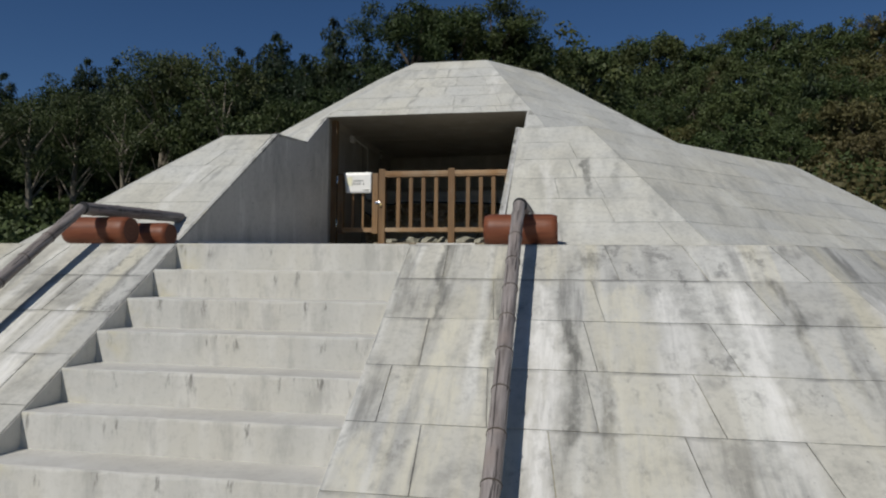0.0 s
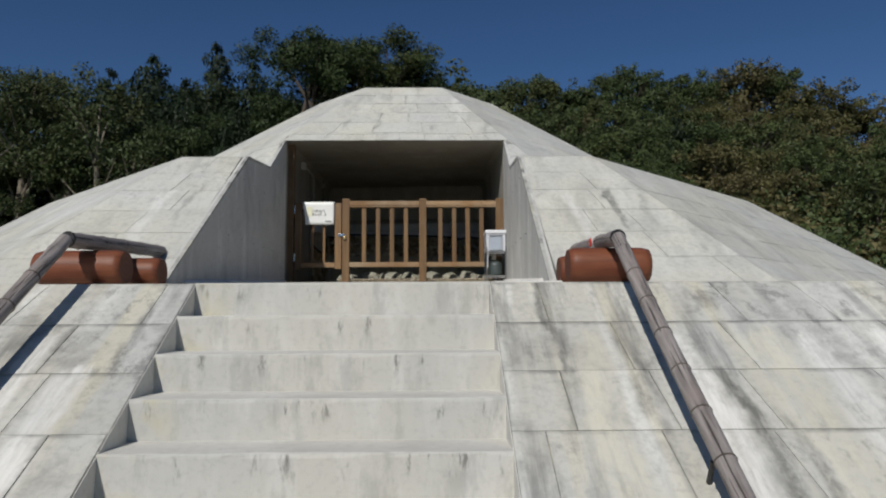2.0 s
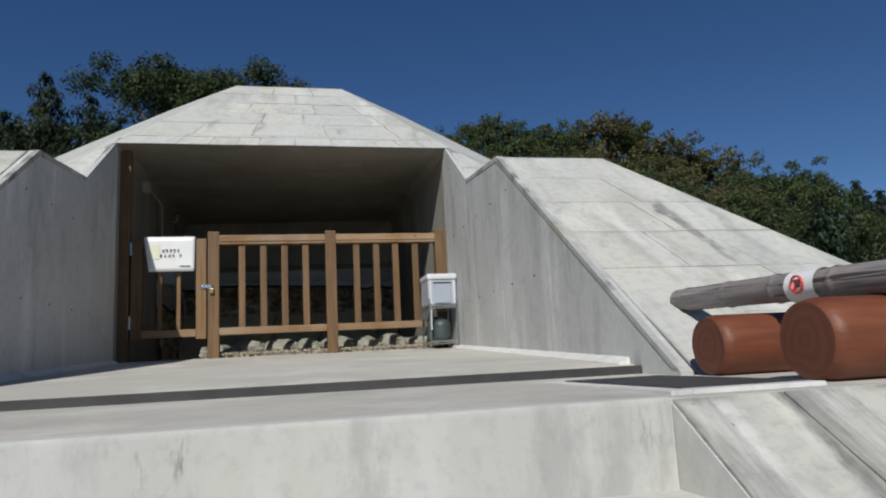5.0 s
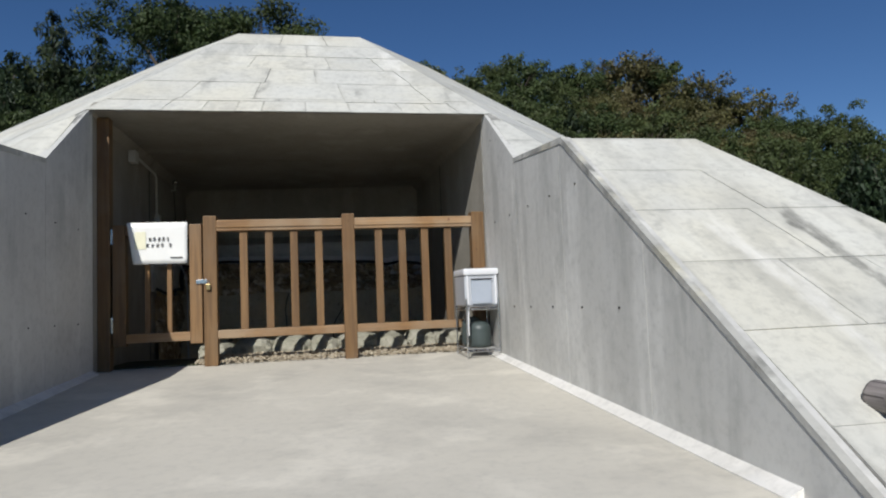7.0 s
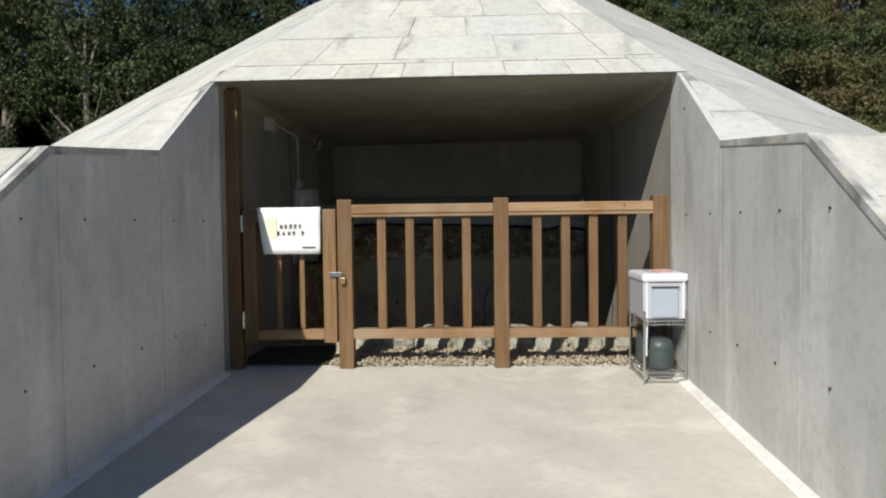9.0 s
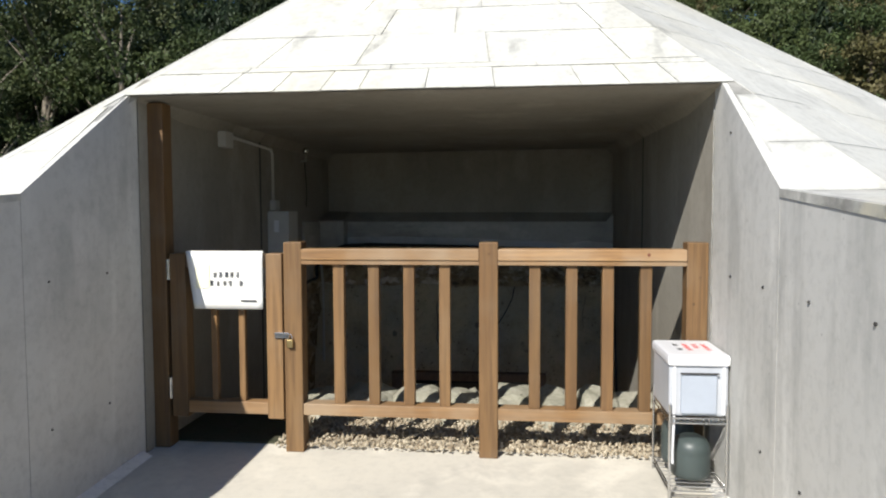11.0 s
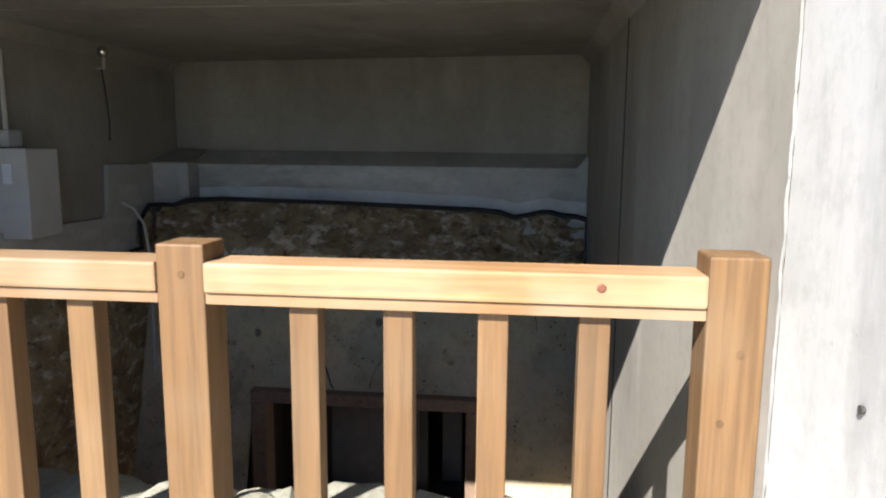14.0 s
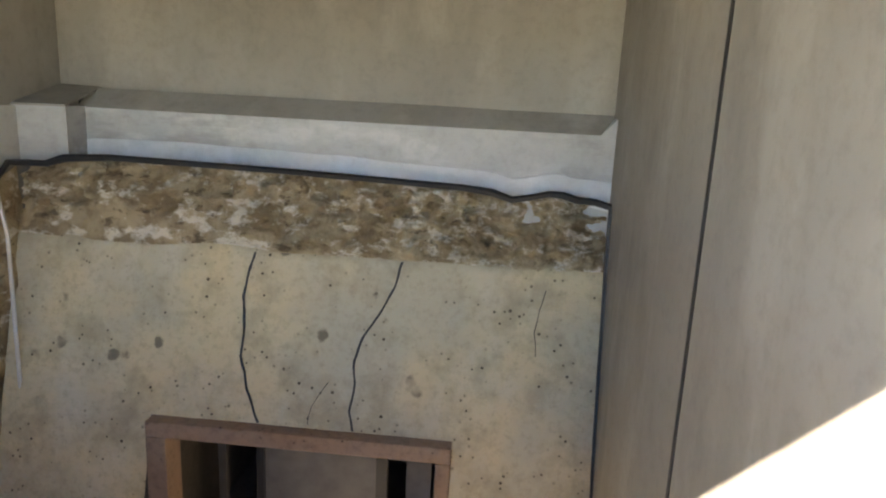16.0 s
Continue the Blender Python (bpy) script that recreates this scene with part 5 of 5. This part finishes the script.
def woods():
    near, far = 1.0, 0.22
    kinds = {
        "broad": [tree("broadleaf_tree", k, 8.5, 2.9, LEAF, BARK, "dark green broadleaf tree at the wood's edge", near * 0.8) for k in (1, 2)],
        "light": [tree("light_green_tree", 12, 8.5, 2.6, PALE_LEAF, PALE_BARK, "light green broadleaf tree with a fine crown", near * 0.8)],
        "tall": [tree("tall_tree", k, 12.5, 2.5, LEAF, BARK, "tall dense dark green tree above the others", 1.25) for k in (4, 14)],
        "conifer": [tree("conifer", k, 12.0, 3.1, NEEDLE, BARK, "dark pointed conifer in the wood", cone=True) for k in (5, 6)],
        "bare": [tree("thin_tree", k, 7.5, 2.2, PALE_LEAF, PALE_BARK, "thin pale-trunked tree with a sparse crown", 0.32) for k in (9, 10)],
        "hill": [tree("hill_tree", k, 8.0, 2.9, HILL_LEAF, BARK, "green broadleaf tree on the far hillside", far) for k in (21, 22)],
        "autumn": [tree("turning_tree", k, 7.0, 2.7, AUTUMN, BARK, "broadleaf tree turning yellow and brown", far) for k in (7, 8)],
        "hill_light": [tree("hill_light_tree", 25, 7.5, 2.8, PALE_LEAF, BARK, "light green broadleaf tree on the far hillside", far)],
        "hill_dark": [tree("hill_conifer", 26, 8.0, 1.9, NEEDLE, BARK, "dark pointed tree on the far hillside", 0.25, cone=True)],
    }
    used = set()
    rng = random.Random(21)

    def plant(kind, x, y, top=None, size=1.0):
        """A tree on the ground at x, y; with a top, grown to that height."""
        src = kinds[kind][rng.randrange(len(kinds[kind]))]
        z = land(x, y) - 0.1
        up = size if top is None else (top - z) / src["grown"]
        wide = up * rng.uniform(0.92, 1.08)
        m = pose(x, y, z, 0, 0, rng.uniform(0, 360))
        if src.name not in used:
            used.add(src.name)
            src.matrix_basis = m
            c = src
        else:
            c = copy_thing(src, m)
        c.scale = (wide, wide, up)

    def stand(kind, bearing, rise, r):
        """A tree seen from the foot of the steps on a bearing, its tip so many degrees up."""
        x, y = 1.6 + r * math.sin(radians(bearing)), -9.55 + r * math.cos(radians(bearing))
        plant(kind, x, y, -0.43 + r * math.tan(radians(rise)))

    for b, rise, r in ((-12.2, 22.3, 35), (-9.4, 21.6, 36), (-6.3, 22.0, 36), (-3.6, 20.0, 37)):
        stand("tall", b, rise, r)
    for b, rise, r in ((-19.1, 20.5, 48), (-23.8, 19.0, 48), (-16.3, 19.4, 46), (-21.6, 17.6, 44), (-26.6, 17.7, 48), (-35.6, 15.9, 45), (-37.6, 15.6, 46), (-40.0, 12.9, 45),
                       (-42.8, 13.8, 46), (-33.4, 15.2, 47), (-14.4, 18.2, 44), (-46, 13.0, 46), (-50, 12.5, 46), (-18.0, 16.5, 40), (-24.5, 16.0, 42), (-30, 16.0, 48)):
        stand("conifer", b, rise, r)
    for b, rise, r in ((-32.4, 16.8, 40), (-29.2, 17.2, 41), (-38.2, 13.6, 38)):
        stand("light", b, rise, r)
    for b, rise, r in ((-27.7, 16.8, 37), (-34.8, 13.6, 36), (-41.0, 12.4, 36), (-25.4, 13.5, 36), (-43.5, 11.8, 35)):
        stand("bare", b, rise, r)
    for b, rise, r in ((-44.5, 11.0, 42), (-39.0, 11.5, 41), (-34.0, 12.5, 43), (-28.0, 13.5, 44), (-22.0, 14.5, 42), (-17.0, 15.5, 42), (-12.0, 16.0, 41), (-7.0, 17.0, 42), (-48.5, 11.0, 42), (-54, 11.0, 42),
                       (-25.2, 16.2, 50), (-21.2, 16.9, 51), (-17.6, 17.2, 50), (-14.2, 17.4, 46), (-36.5, 14.4, 49), (-41.3, 12.6, 48)):
        stand("broad", b, rise, r)
    for b, rise, r in ((-4.8, 18.6, 44), (-1.9, 18.9, 46), (0.4, 18.5, 50)):
        stand("hill_light", b, rise, r)
    skyline_b = [-3, 0, 4, 8, 10.5, 13, 15, 16.6, 18, 20.5, 24.3, 27, 28.8, 31, 33, 35.5, 38.8, 42, 45, 50, 58]
    skyline_up = [18.6, 18.4, 18.7, 19.3, 18.8, 18.3, 19.1, 19.7, 18.9, 18.2, 18.7, 18.0, 17.1, 15.3, 14.8, 13.7, 12.8, 11.4, 9.8, 8.0, 5.0]
    for r, gap in ((38, 3.0), (43, 2.8), (48, 2.8), (53, 2.7), (58, 2.6), (63, 2.6), (67.5, 2.4), (71, 2.0)):
        b = -3.0 + rng.uniform(0, 3)
        while b < 54:
            rr2 = r + rng.uniform(-1.6, 1.6)
            x, y = MID.x + rr2 * math.sin(radians(b)), MID.y + rr2 * math.cos(radians(b))
            u = rng.random()
            if b > 35:
                kind = "hill_dark" if u < 0.55 else "hill"
            elif b > 21.5:
                kind = "autumn" if u < 0.62 else "hill" if u < 0.85 else "hill_light"
            elif b > 13.5:
                kind = "hill" if u < 0.8 else "hill_dark"
            else:
                kind = "hill" if u < 0.55 else "hill_light" if u < 0.9 else "autumn"
            if r == 71:
                plant(kind, x, y, MID.z + rr2 * math.tan(radians(float(np.interp(b, skyline_b, skyline_up)) + rng.uniform(-0.5, 0.15))))
            else:
                limit = MID.z + rr2 * math.tan(radians(float(np.interp(b, skyline_b, skyline_up)) - 1.1))
                grow = min(rng.uniform(0.42, 0.70), (limit - land(x, y)) / 8.6)
                if grow > 0.2:
                    plant(kind, x, y, None, grow)
            b += math.degrees(gap / r) * rng.uniform(0.75, 1.25)
    g = np.random.default_rng(31)
    green, brown = [], []
    for _ in range(2600):
        b, r = g.uniform(-54, 56), g.uniform(25, 72)
        if b < -4:
            r = 27 + (r - 25) * 0.55
        x, y = MID.x + r * math.sin(math.radians(b)), MID.y + r * math.cos(math.radians(b))
        blob = (x, y, land(x, y) + g.uniform(0.1, 0.7) * (1.4 if b < -4 else 2.8), g.uniform(0.6, 1.3))
        (brown if 20 < b < 36 and g.random() < 0.7 else green).append(blob)
    for blobs, leaf, label in ((green, HILL_LEAF, "dense dark undergrowth beneath the trees"), (brown, AUTUMN, "olive and brown autumn undergrowth on the hillside")):
        me = leaf_cloud(blobs, 110, 0.32, g, 0.1)
        me.materials.append(leaf)
        tagged(new("undergrowth", me), label, "bushes", kind="stuff")


woods()
